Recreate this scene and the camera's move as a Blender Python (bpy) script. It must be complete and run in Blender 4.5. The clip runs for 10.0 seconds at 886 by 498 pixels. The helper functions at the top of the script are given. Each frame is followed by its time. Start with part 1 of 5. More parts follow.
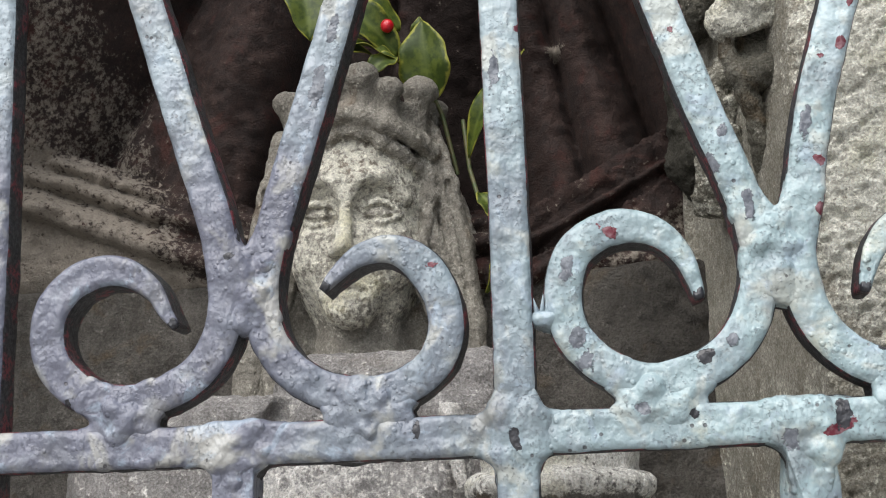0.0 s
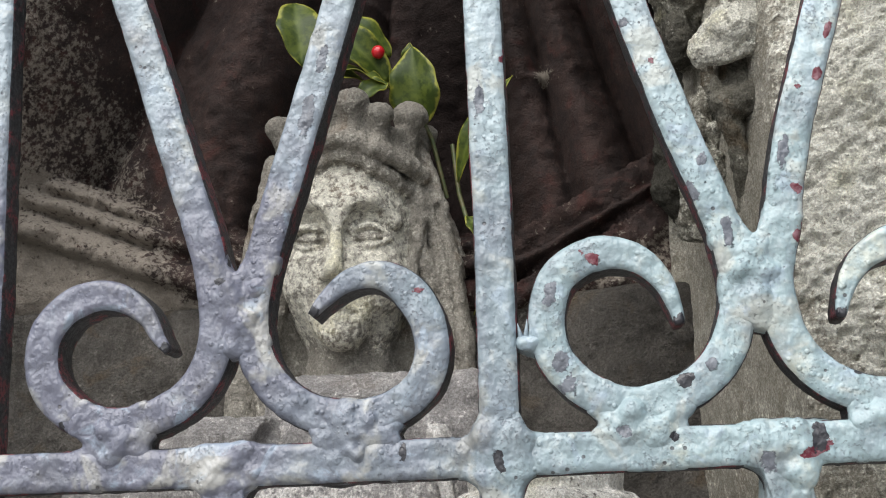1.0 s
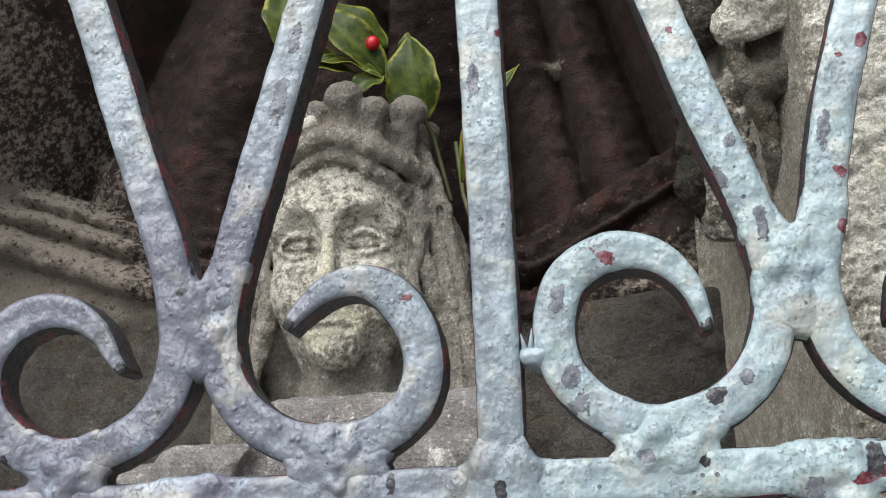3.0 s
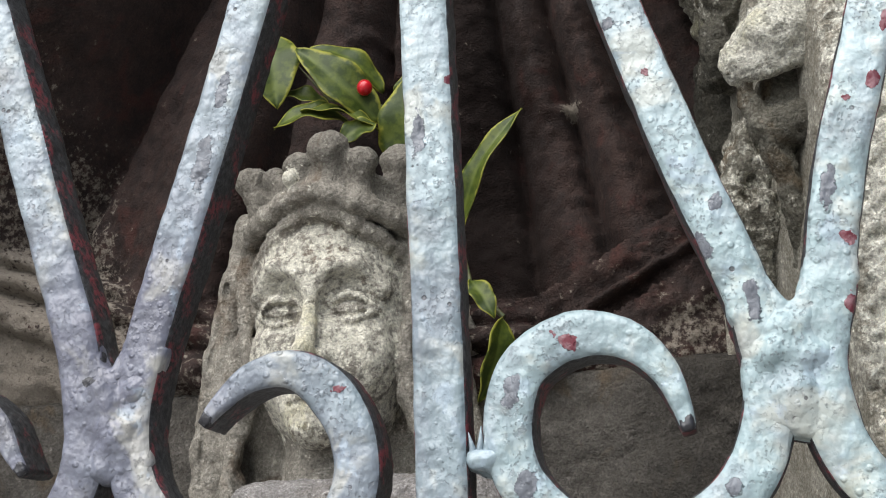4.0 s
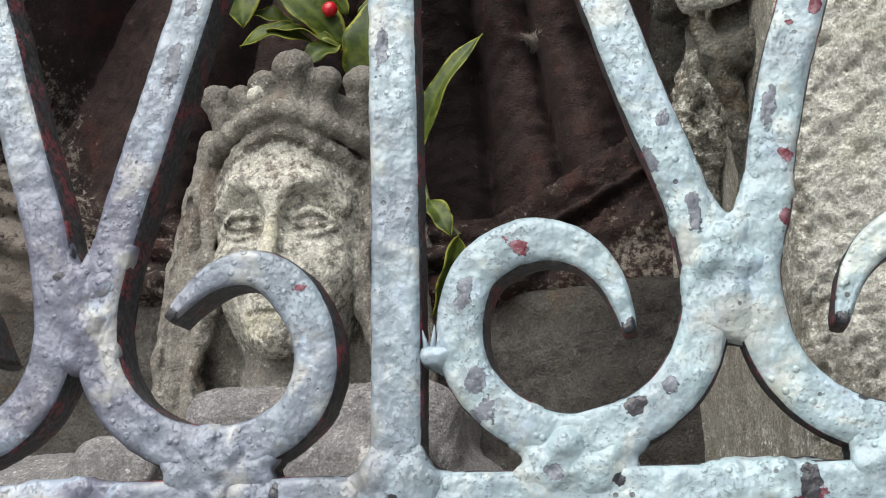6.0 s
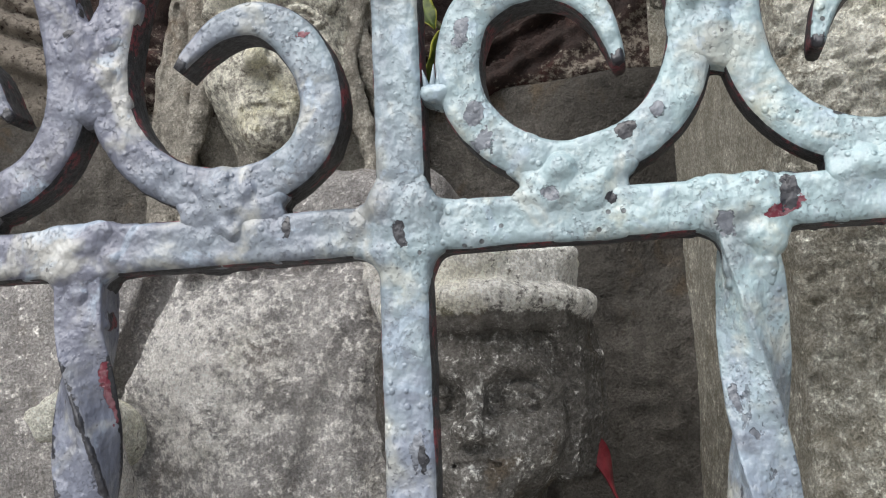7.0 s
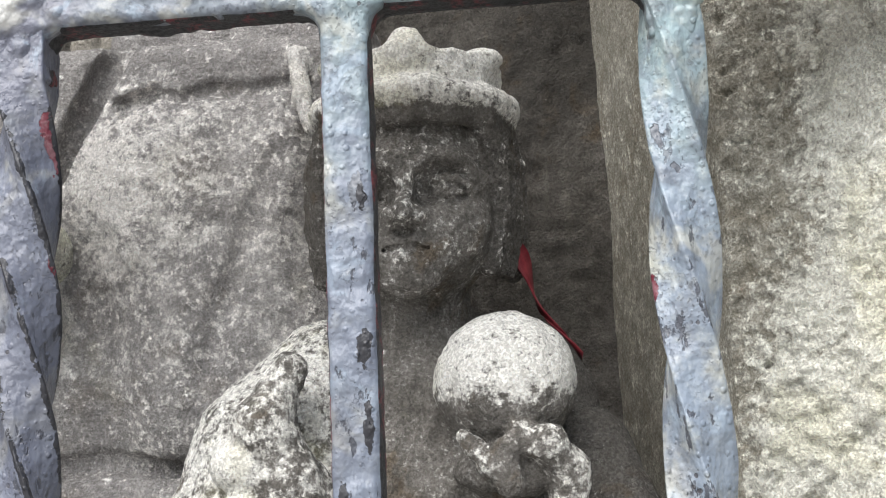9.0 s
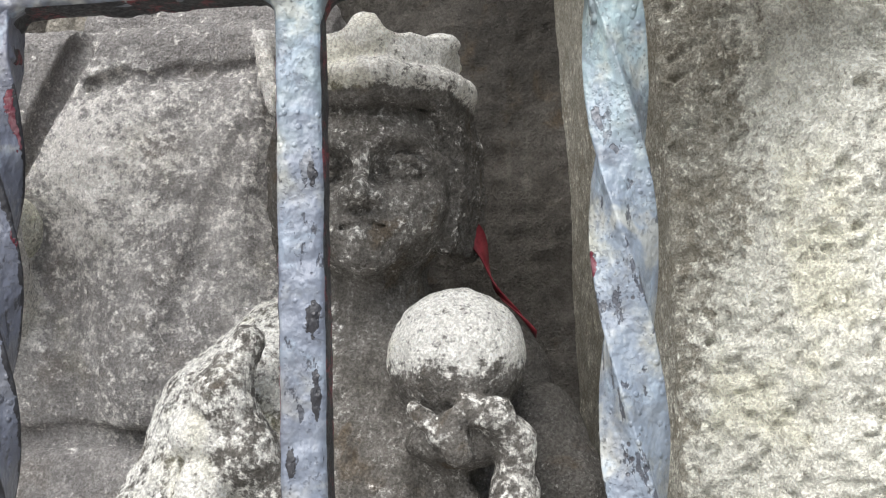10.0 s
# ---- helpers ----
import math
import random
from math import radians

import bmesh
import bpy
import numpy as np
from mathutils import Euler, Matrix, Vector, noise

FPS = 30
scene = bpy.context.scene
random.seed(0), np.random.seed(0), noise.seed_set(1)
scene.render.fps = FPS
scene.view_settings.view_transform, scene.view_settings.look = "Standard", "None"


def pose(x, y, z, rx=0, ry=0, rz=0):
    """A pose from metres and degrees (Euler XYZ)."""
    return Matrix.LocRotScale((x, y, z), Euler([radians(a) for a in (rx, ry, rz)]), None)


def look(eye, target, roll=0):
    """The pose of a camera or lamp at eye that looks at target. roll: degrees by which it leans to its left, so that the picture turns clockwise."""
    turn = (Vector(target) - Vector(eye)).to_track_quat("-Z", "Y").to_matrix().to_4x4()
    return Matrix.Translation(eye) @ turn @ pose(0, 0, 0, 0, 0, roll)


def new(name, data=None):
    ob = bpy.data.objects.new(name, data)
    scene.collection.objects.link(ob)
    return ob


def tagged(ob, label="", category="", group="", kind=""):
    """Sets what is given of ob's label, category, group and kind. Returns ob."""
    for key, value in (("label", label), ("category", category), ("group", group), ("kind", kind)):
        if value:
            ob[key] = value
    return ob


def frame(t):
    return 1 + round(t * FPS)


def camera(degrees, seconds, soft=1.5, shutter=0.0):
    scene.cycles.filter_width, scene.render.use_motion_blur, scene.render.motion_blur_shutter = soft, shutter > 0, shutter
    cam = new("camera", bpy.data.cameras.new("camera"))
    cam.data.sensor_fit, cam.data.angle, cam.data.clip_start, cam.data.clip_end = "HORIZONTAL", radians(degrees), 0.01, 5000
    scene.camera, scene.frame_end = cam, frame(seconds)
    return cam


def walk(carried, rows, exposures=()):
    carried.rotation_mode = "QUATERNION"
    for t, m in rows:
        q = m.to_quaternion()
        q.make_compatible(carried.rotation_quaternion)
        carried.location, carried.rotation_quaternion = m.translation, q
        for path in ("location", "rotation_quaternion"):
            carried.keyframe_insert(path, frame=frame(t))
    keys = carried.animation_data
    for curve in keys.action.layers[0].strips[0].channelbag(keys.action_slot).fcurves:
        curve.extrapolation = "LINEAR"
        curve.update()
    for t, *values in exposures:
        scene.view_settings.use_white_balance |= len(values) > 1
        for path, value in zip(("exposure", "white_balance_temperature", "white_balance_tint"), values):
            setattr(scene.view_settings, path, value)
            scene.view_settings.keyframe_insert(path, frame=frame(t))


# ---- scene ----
cam = camera(38.6, 10.0, soft=1.1)
PATH = [
    (0, (0.039, -0.595, 1.458), (-0.184, 1.349, 1.872), -1.3),
    (0.5, (0.043, -0.604, 1.459), (-0.172, 1.336, 1.892), -1.3),
    (1, (0.046, -0.609, 1.46), (-0.171, 1.331, 1.898), -1.3),
    (1.5, (0.046, -0.602, 1.463), (-0.165, 1.339, 1.894), -1.4),
    (2, (0.042, -0.593, 1.461), (-0.17, 1.349, 1.887), -1.6),
    (2.2, (0.034, -0.586, 1.465), (-0.189, 1.356, 1.888), -1.8),
    (3.3, (0.067, -0.496, 1.473), (-0.229, 1.419, 1.966), -2.1),
    (3.5, (0.078, -0.474, 1.48), (-0.265, 1.43, 1.986), -1.8),
    (4, (0.102, -0.447, 1.504), (-0.302, 1.441, 2.026), -1.6),
    (4.5, (0.095, -0.465, 1.54), (-0.303, 1.419, 2.08), -1.1),
    (5, (0.101, -0.479, 1.549), (-0.264, 1.409, 2.101), 0.0),
    (5.2, (0.107, -0.476, 1.541), (-0.246, 1.417, 2.081), -0.1),
    (6.3, (0.104, -0.465, 1.465), (-0.235, 1.468, 1.848), -0.8),
    (6.5, (0.098, -0.469, 1.453), (-0.226, 1.473, 1.801), -1.1),
    (7, (0.093, -0.485, 1.421), (-0.205, 1.476, 1.683), -2.3),
    (7.5, (0.076, -0.497, 1.375), (-0.161, 1.472, 1.636), -2.4),
    (8, (0.076, -0.501, 1.355), (-0.122, 1.472, 1.609), -2.6),
    (8.5, (0.082, -0.495, 1.331), (-0.066, 1.479, 1.615), -2.2),
    (9, (0.073, -0.493, 1.308), (-0.058, 1.48, 1.605), -2.4),
    (9.5, (0.071, -0.502, 1.303), (-0.054, 1.474, 1.584), -2.0),
    (10, (0.094, -0.51, 1.298), (-0.031, 1.466, 1.582), -1.8),
]
walk(cam, [(t, look(eye, target, roll)) for t, eye, target, roll in PATH],
     exposures=[(0, 0.40), (2.2, 0.42), (3.5, 0.44), (4.5, 0.68), (5.2, 0.76), (6.3, 0.46), (7.5, 0.52), (8.5, 0.68), (10, 0.68)])

# ---- light ----
world = bpy.data.worlds.new("sky")
scene.world = world
world.use_nodes = True
sky = world.node_tree.nodes.new("ShaderNodeTexSky")
sky.sky_type, sky.sun_disc = "NISHITA", False
SUN_ELEVATION, SUN_AZIMUTH = radians(54), radians(206)
sky.sun_elevation, sky.sun_rotation = SUN_ELEVATION, SUN_AZIMUTH
sky.air_density, sky.dust_density = 1.0, 3.0
world.node_tree.links.new(sky.outputs[0], world.node_tree.nodes["Background"].inputs[0])
world.node_tree.nodes["Background"].inputs[1].default_value = 0.10
sun = new("sun", bpy.data.lights.new("sun", "SUN"))
sun.data.energy, sun.data.angle, sun.data.color = 5.0, radians(82), (0.985, 0.99, 0.985)
to_sun = Vector((math.sin(SUN_AZIMUTH) * math.cos(SUN_ELEVATION), math.cos(SUN_AZIMUTH) * math.cos(SUN_ELEVATION), math.sin(SUN_ELEVATION)))
sun.matrix_world = look(to_sun * 10, (0, 0, 0))


# ---- noise on arrays ----
def lattice(ix, iy, iz, seed):
    h = (ix * 374761393 + iy * 668265263 + iz * 2147483647 + seed * 144269) & 0xFFFFFFFF
    h = ((h ^ (h >> 13)) * 1274126177) & 0xFFFFFFFF
    h = ((h ^ (h >> 16)) * 2246822519) & 0xFFFFFFFF
    return ((h >> 8) & 0xFFFF) / 32767.5 - 1.0


def grain(p, size, seed=0):
    """Smooth noise, -1 to 1, at the rows of p, with lumps of that size in metres."""
    q = p / size
    i = np.floor(q).astype(np.int64)
    f = q - i
    f = f * f * (3 - 2 * f)
    out = np.zeros(len(p))
    for a in (0, 1):
        for b in (0, 1):
            for c in (0, 1):
                w = (f[:, 0] if a else 1 - f[:, 0]) * (f[:, 1] if b else 1 - f[:, 1]) * (f[:, 2] if c else 1 - f[:, 2])
                out += w * lattice(i[:, 0] + a, i[:, 1] + b, i[:, 2] + c, seed)
    return out


def rough(p, size, octaves=4, seed=0):
    return sum(grain(p, size / 2 ** n, seed + n) * 0.55 ** n for n in range(octaves))


# ---- meshes ----
def mesh_of(name, verts, faces, mats, slots=None, smooth=True, fields=None):
    me = bpy.data.meshes.new(name)
    verts, faces = np.asarray(verts, float), np.asarray(faces)
    me.from_pydata(verts.tolist(), [], faces.tolist())
    for m in mats:
        me.materials.append(m)
    if slots is not None:
        me.polygons.foreach_set("material_index", np.asarray(slots, np.int32))
    me.polygons.foreach_set("use_smooth", np.full(len(me.polygons), smooth))
    for key, values in (fields or {}).items():
        me.attributes.new(key, "FLOAT", "POINT").data.foreach_set("value", np.asarray(values, np.float32))
    me.update()
    return me


def swell(verts, faces, amount):
    """Moves the vertices out along their normals by amount."""
    verts, faces = np.asarray(verts, float), np.asarray(faces)
    a, b, c, d = (verts[faces[:, n]] for n in range(4))
    n = np.cross(c - a, d - b)
    total = np.zeros_like(verts)
    for k in range(4):
        np.add.at(total, faces[:, k], n)
    total /= np.maximum(np.linalg.norm(total, axis=1, keepdims=True), 1e-12)
    return verts + total * np.asarray(amount)[:, None]


def part(name, me, parent, label=""):
    ob = new(name, me)
    ob.parent = parent
    return tagged(ob, label)


def ball(name, centre, radii, mat, segs=20, rings=12, lump=0.0, seed=0, fields=None):
    verts, faces = [], []
    for r in range(rings + 1):
        th = math.pi * (0.02 + 0.96 * r / rings)
        for s in range(segs):
            ph = 2 * math.pi * s / segs
            verts.append((math.sin(th) * math.cos(ph), math.sin(th) * math.sin(ph), math.cos(th)))
    for r in range(rings):
        for s in range(segs):
            t = (s + 1) % segs
            faces.append((r * segs + s, (r + 1) * segs + s, (r + 1) * segs + t, r * segs + t))
    v = np.array(verts) * np.array(radii) + np.array(centre)
    f = np.array(faces)
    if lump:
        v = swell(v, f, lump * rough(v, max(radii) * 0.9, 3, seed))
    return mesh_of(name, v, f, [mat], None, True, {k: np.full(len(v), x) for k, x in (fields or {}).items()})


class Clay:
    """A block of clay: rounded forms are merged into one field, whose surface becomes one mesh."""

    def __init__(self, low, high, step):
        self.low, self.step = np.array(low, float), step
        self.count = np.ceil((np.array(high) - self.low) / step).astype(int) + 1
        self.axes = [(self.low[n] + step * np.arange(self.count[n])).astype(np.float32) for n in range(3)]
        self.field = np.full(self.count, 0.2, np.float32)
        self.wash = np.zeros(self.count, np.float32)
        self.soot_shade = np.zeros(self.count, np.float32)

    def box(self, low, high, margin):
        cut = []
        for n in range(3):
            a = int(np.clip((low[n] - margin - self.low[n]) / self.step, 0, self.count[n]))
            b = int(np.clip((high[n] + margin - self.low[n]) / self.step + 2, 0, self.count[n]))
            cut.append(slice(a, b))
        return tuple(cut), np.meshgrid(*(self.axes[n][cut[n]] for n in range(3)), indexing="ij", sparse=True)

    def merge(self, cut, d, k, wash, soot_shade):
        f = self.field[cut]
        if f.size == 0:
            return
        k = max(k, 1e-5)
        h = np.clip(0.5 + 0.5 * (f - d) / k, 0, 1)
        self.field[cut] = f * (1 - h) + d * h - k * h * (1 - h)
        self.wash[cut] = self.wash[cut] * (1 - h) + wash * h
        self.soot_shade[cut] = self.soot_shade[cut] * (1 - h) + soot_shade * h

    def carve(self, cut, d, k):
        f = self.field[cut]
        if f.size == 0:
            return
        h = np.clip(0.5 - 0.5 * (f + d) / k, 0, 1)
        self.field[cut] = f * (1 - h) - d * h + k * h * (1 - h)

    def egg(self, c, r, k=0.006, wash=0.0, soot_shade=0.0, cut=False, turn=0.0):
        """An ellipsoid with the centre c and radii r, turned about y by that many degrees."""
        big = max(r) if turn else 0
        reach = [max(v, big) for v in r]
        zone, (x, y, z) = self.box([c[n] - reach[n] for n in range(3)], [c[n] + reach[n] for n in range(3)], k + 0.012)
        dx, dy, dz = x - c[0], y - c[1], z - c[2]
        if turn:
            s, q = math.sin(radians(turn)), math.cos(radians(turn))
            dx, dz = dx * q + dz * s, -dx * s + dz * q
        n0 = np.sqrt((dx / r[0]) ** 2 + (dy / r[1]) ** 2 + (dz / r[2]) ** 2)
        n1 = np.sqrt((dx / r[0] ** 2) ** 2 + (dy / r[1] ** 2) ** 2 + (dz / r[2] ** 2) ** 2)
        d = n0 * (n0 - 1) / np.maximum(n1, 1e-6)
        self.carve(zone, d, k) if cut else self.merge(zone, d, k, wash, soot_shade)

    def rod(self, a, b, ra, rb, k=0.004, wash=0.0, soot_shade=0.0, cut=False):
        """A rounded rod from a to b, with a radius at each end."""
        a, b, big = np.array(a, float), np.array(b, float), max(ra, rb)
        zone, (x, y, z) = self.box(np.minimum(a, b) - big, np.maximum(a, b) + big, k + 0.012)
        ab = b - a
        t = np.clip(((x - a[0]) * ab[0] + (y - a[1]) * ab[1] + (z - a[2]) * ab[2]) / max(ab @ ab, 1e-12), 0, 1)
        d = np.sqrt((x - a[0] - t * ab[0]) ** 2 + (y - a[1] - t * ab[1]) ** 2 + (z - a[2] - t * ab[2]) ** 2) - (ra + (rb - ra) * t)
        self.carve(zone, d, k) if cut else self.merge(zone, d, k, wash, soot_shade)

    def rope(self, points, radii, k=0.004, wash=0.0, soot_shade=0.0, cut=False):
        for n in range(len(points) - 1):
            self.rod(points[n], points[n + 1], radii[n], radii[n + 1], k, wash, soot_shade, cut)

    def drum(self, c, rx, ry, low, high, edge=0.003, k=0.004, flare=0.0, wash=0.0, soot_shade=0.0, cut=False):
        """An upright oval drum, wider at the top by flare."""
        zone, (x, y, z) = self.box((c[0] - rx - abs(flare), c[1] - ry - abs(flare), low), (c[0] + rx + abs(flare), c[1] + ry + abs(flare), high), k + 0.012)
        grow = flare * (z - low) / (high - low)
        side = (np.sqrt(((x - c[0]) / rx) ** 2 + ((y - c[1]) / ry) ** 2) - 1) * min(rx, ry) - grow
        cap = np.abs(z - (low + high) / 2) - (high - low) / 2
        d = np.maximum(side, cap) * 1.0
        inside = np.minimum(d, 0)
        outer = np.sqrt(np.maximum(side + edge, 0) ** 2 + np.maximum(cap + edge, 0) ** 2) - edge
        d = np.where(d < -edge, inside, outer)
        self.carve(zone, d, k) if cut else self.merge(zone, d, k, wash, soot_shade)

    def slab(self, c, half, edge=0.008, k=0.006, wash=0.0, soot_shade=0.0, cut=False, turn=0.0):
        big = max(half[0], half[2]) if turn else 0
        reach = (max(half[0], big), half[1], max(half[2], big))
        zone, (x, y, z) = self.box([c[n] - reach[n] * 1.2 for n in range(3)], [c[n] + reach[n] * 1.2 for n in range(3)], k + 0.012)
        dx, dz = x - c[0], z - c[2]
        if turn:
            s, q = math.sin(radians(turn)), math.cos(radians(turn))
            dx, dz = dx * q + dz * s, -dx * s + dz * q
        gx, gy, gz = np.abs(dx) - half[0] + edge, np.abs(y - c[1]) - half[1] + edge, np.abs(dz) - half[2] + edge
        d = np.sqrt(np.maximum(gx, 0) ** 2 + np.maximum(gy, 0) ** 2 + np.maximum(gz, 0) ** 2) + np.minimum(np.maximum(np.maximum(gx, gy), gz), 0) - edge
        self.carve(zone, d, k) if cut else self.merge(zone, d, k, wash, soot_shade)

    def surface(self):
        """Vertices, four-sided faces and the two fields at the vertices."""
        f = self.field
        inside = f < 0
        n = np.array(f.shape) - 1
        corner = [inside[a : a + n[0], b : b + n[1], c : c + n[2]] for a in (0, 1) for b in (0, 1) for c in (0, 1)]
        mixed = np.logical_or.reduce(corner) & ~np.logical_and.reduce(corner)
        cells = np.argwhere(mixed)
        index = np.full(mixed.shape, -1, np.int64)
        index[mixed] = np.arange(len(cells))
        total, hits = np.zeros((len(cells), 3)), np.zeros(len(cells))
        for axis in range(3):
            others = [q for q in range(3) if q != axis]
            for u in (0, 1):
                for v in (0, 1):
                    o = np.zeros(3, int)
                    o[others[0]], o[others[1]] = u, v
                    e = o.copy()
                    e[axis] = 1
                    p, q = cells + o, cells + e
                    fp, fq = f[p[:, 0], p[:, 1], p[:, 2]].astype(float), f[q[:, 0], q[:, 1], q[:, 2]].astype(float)
                    cross = (fp < 0) != (fq < 0)
                    t = np.where(cross, fp / np.where(cross, fp - fq, 1), 0)
                    place = o + t[:, None] * (e - o)
                    total += place * cross[:, None]
                    hits += cross
        verts = self.low + self.step * (cells + total / np.maximum(hits, 1)[:, None])
        faces = []
        for axis in range(3):
            u, v = [q for q in range(3) if q != axis]
            lo, hi = [slice(1, -1)] * 3, [slice(1, -1)] * 3
            lo[axis], hi[axis] = slice(0, -1), slice(1, None)
            a, b = inside[tuple(lo)], inside[tuple(hi)]
            at = np.argwhere(a != b)
            flip = a[at[:, 0], at[:, 1], at[:, 2]]
            base = at + 1
            base[:, axis] = at[:, axis]
            quad = []
            for du, dv in ((1, 1), (0, 1), (0, 0), (1, 0)):
                c = base.copy()
                c[:, u] -= du
                c[:, v] -= dv
                quad.append(index[c[:, 0], c[:, 1], c[:, 2]])
            quad = np.stack(quad, 1)
            if axis == 1:
                flip = ~flip
            quad[~flip] = quad[~flip][:, ::-1]
            faces.append(quad)
        faces = np.concatenate(faces)
        faces = faces[(faces >= 0).all(1)]
        c = cells
        return verts, faces, self.wash[c[:, 0], c[:, 1], c[:, 2]], self.soot_shade[c[:, 0], c[:, 1], c[:, 2]]


def carved(name, clays, mats, pits=0.0012, lumps=0.0015, seed=0):
    """One mesh from one or more blocks of clay, with the weathered surface of old stone."""
    vs, fs, ws, ss, slots, base = [], [], [], [], [], 0
    for n, clay in enumerate(clays):
        v, f, w, s = clay.surface()
        amount = lumps * rough(v, 0.03, 3, seed) + pits * rough(v, 0.006, 3, seed + 9) - pits * 1.5 * np.maximum(grain(v, 0.009, seed + 5) - 0.55, 0)
        v = swell(v, f, amount)
        vs.append(v), fs.append(f + base), ws.append(w), ss.append(s)
        slots += [min(n, len(mats) - 1)] * len(f)
        base += len(v)
    return mesh_of(name, np.concatenate(vs), np.concatenate(fs), mats, slots, True, {"wash": np.concatenate(ws), "soot_shade": np.concatenate(ss)})


# ---- materials ----
def material(name):
    m = bpy.data.materials.new(name)
    m.use_nodes = True
    t = m.node_tree
    t.nodes.clear()
    out = t.nodes.new("ShaderNodeOutputMaterial")
    b = t.nodes.new("ShaderNodeBsdfPrincipled")
    t.links.new(b.outputs[0], out.inputs[0])
    return m, t, b


class Nodes:
    """Short names for the few nodes that the materials use."""

    def __init__(self, tree):
        self.t = tree
        self.co = tree.nodes.new("ShaderNodeTexCoord").outputs["Object"]

    def put(self, socket, value):
        if isinstance(value, bpy.types.NodeSocket):
            self.t.links.new(value, socket)
        elif isinstance(value, tuple) and len(value) == 3 and socket.type == "RGBA":
            socket.default_value = (*value, 1)
        else:
            socket.default_value = value

    def noise(self, scale, detail=4.0, roughness=0.6, stretch=None, warp=0.0):
        n = self.t.nodes.new("ShaderNodeTexNoise")
        n.inputs["Scale"].default_value, n.inputs["Detail"].default_value = scale, detail
        n.inputs["Roughness"].default_value, n.inputs["Distortion"].default_value = roughness, warp
        co = self.co
        if stretch:
            m = self.t.nodes.new("ShaderNodeMapping")
            m.inputs["Scale"].default_value = stretch
            self.t.links.new(co, m.inputs[0])
            co = m.outputs[0]
        self.t.links.new(co, n.inputs["Vector"])
        return n.outputs[0]

    def cells(self, scale, kind="F1"):
        n = self.t.nodes.new("ShaderNodeTexVoronoi")
        n.feature, n.inputs["Scale"].default_value = kind, scale
        self.t.links.new(self.co, n.inputs["Vector"])
        return n.outputs[0]

    def step(self, value, low, high):
        n = self.t.nodes.new("ShaderNodeMapRange")
        n.interpolation_type = "SMOOTHSTEP"
        self.put(n.inputs[0], value)
        self.put(n.inputs[1], low)
        self.put(n.inputs[2], high)
        return n.outputs[0]

    def math(self, op, a, b=0.0):
        n = self.t.nodes.new("ShaderNodeMath")
        n.operation = op
        self.put(n.inputs[0], a)
        self.put(n.inputs[1], b)
        return n.outputs[0]

    def mix(self, amount, a, b):
        n = self.t.nodes.new("ShaderNodeMix")
        n.data_type = "RGBA"
        self.put(n.inputs[0], amount)
        self.put(n.inputs[6], a)
        self.put(n.inputs[7], b)
        return n.outputs[2]

    def field(self, name):
        n = self.t.nodes.new("ShaderNodeAttribute")
        n.attribute_name = name
        return n.outputs["Fac"]

    def along(self, axis):
        n = self.t.nodes.new("ShaderNodeSeparateXYZ")
        self.t.links.new(self.co, n.inputs[0])
        return n.outputs[axis]

    def bump(self, height, strength, distance, below=None):
        n = self.t.nodes.new("ShaderNodeBump")
        n.inputs["Strength"].default_value, n.inputs["Distance"].default_value = strength, distance
        self.put(n.inputs["Height"], height)
        if below:
            self.t.links.new(below, n.inputs["Normal"])
        return n.outputs[0]


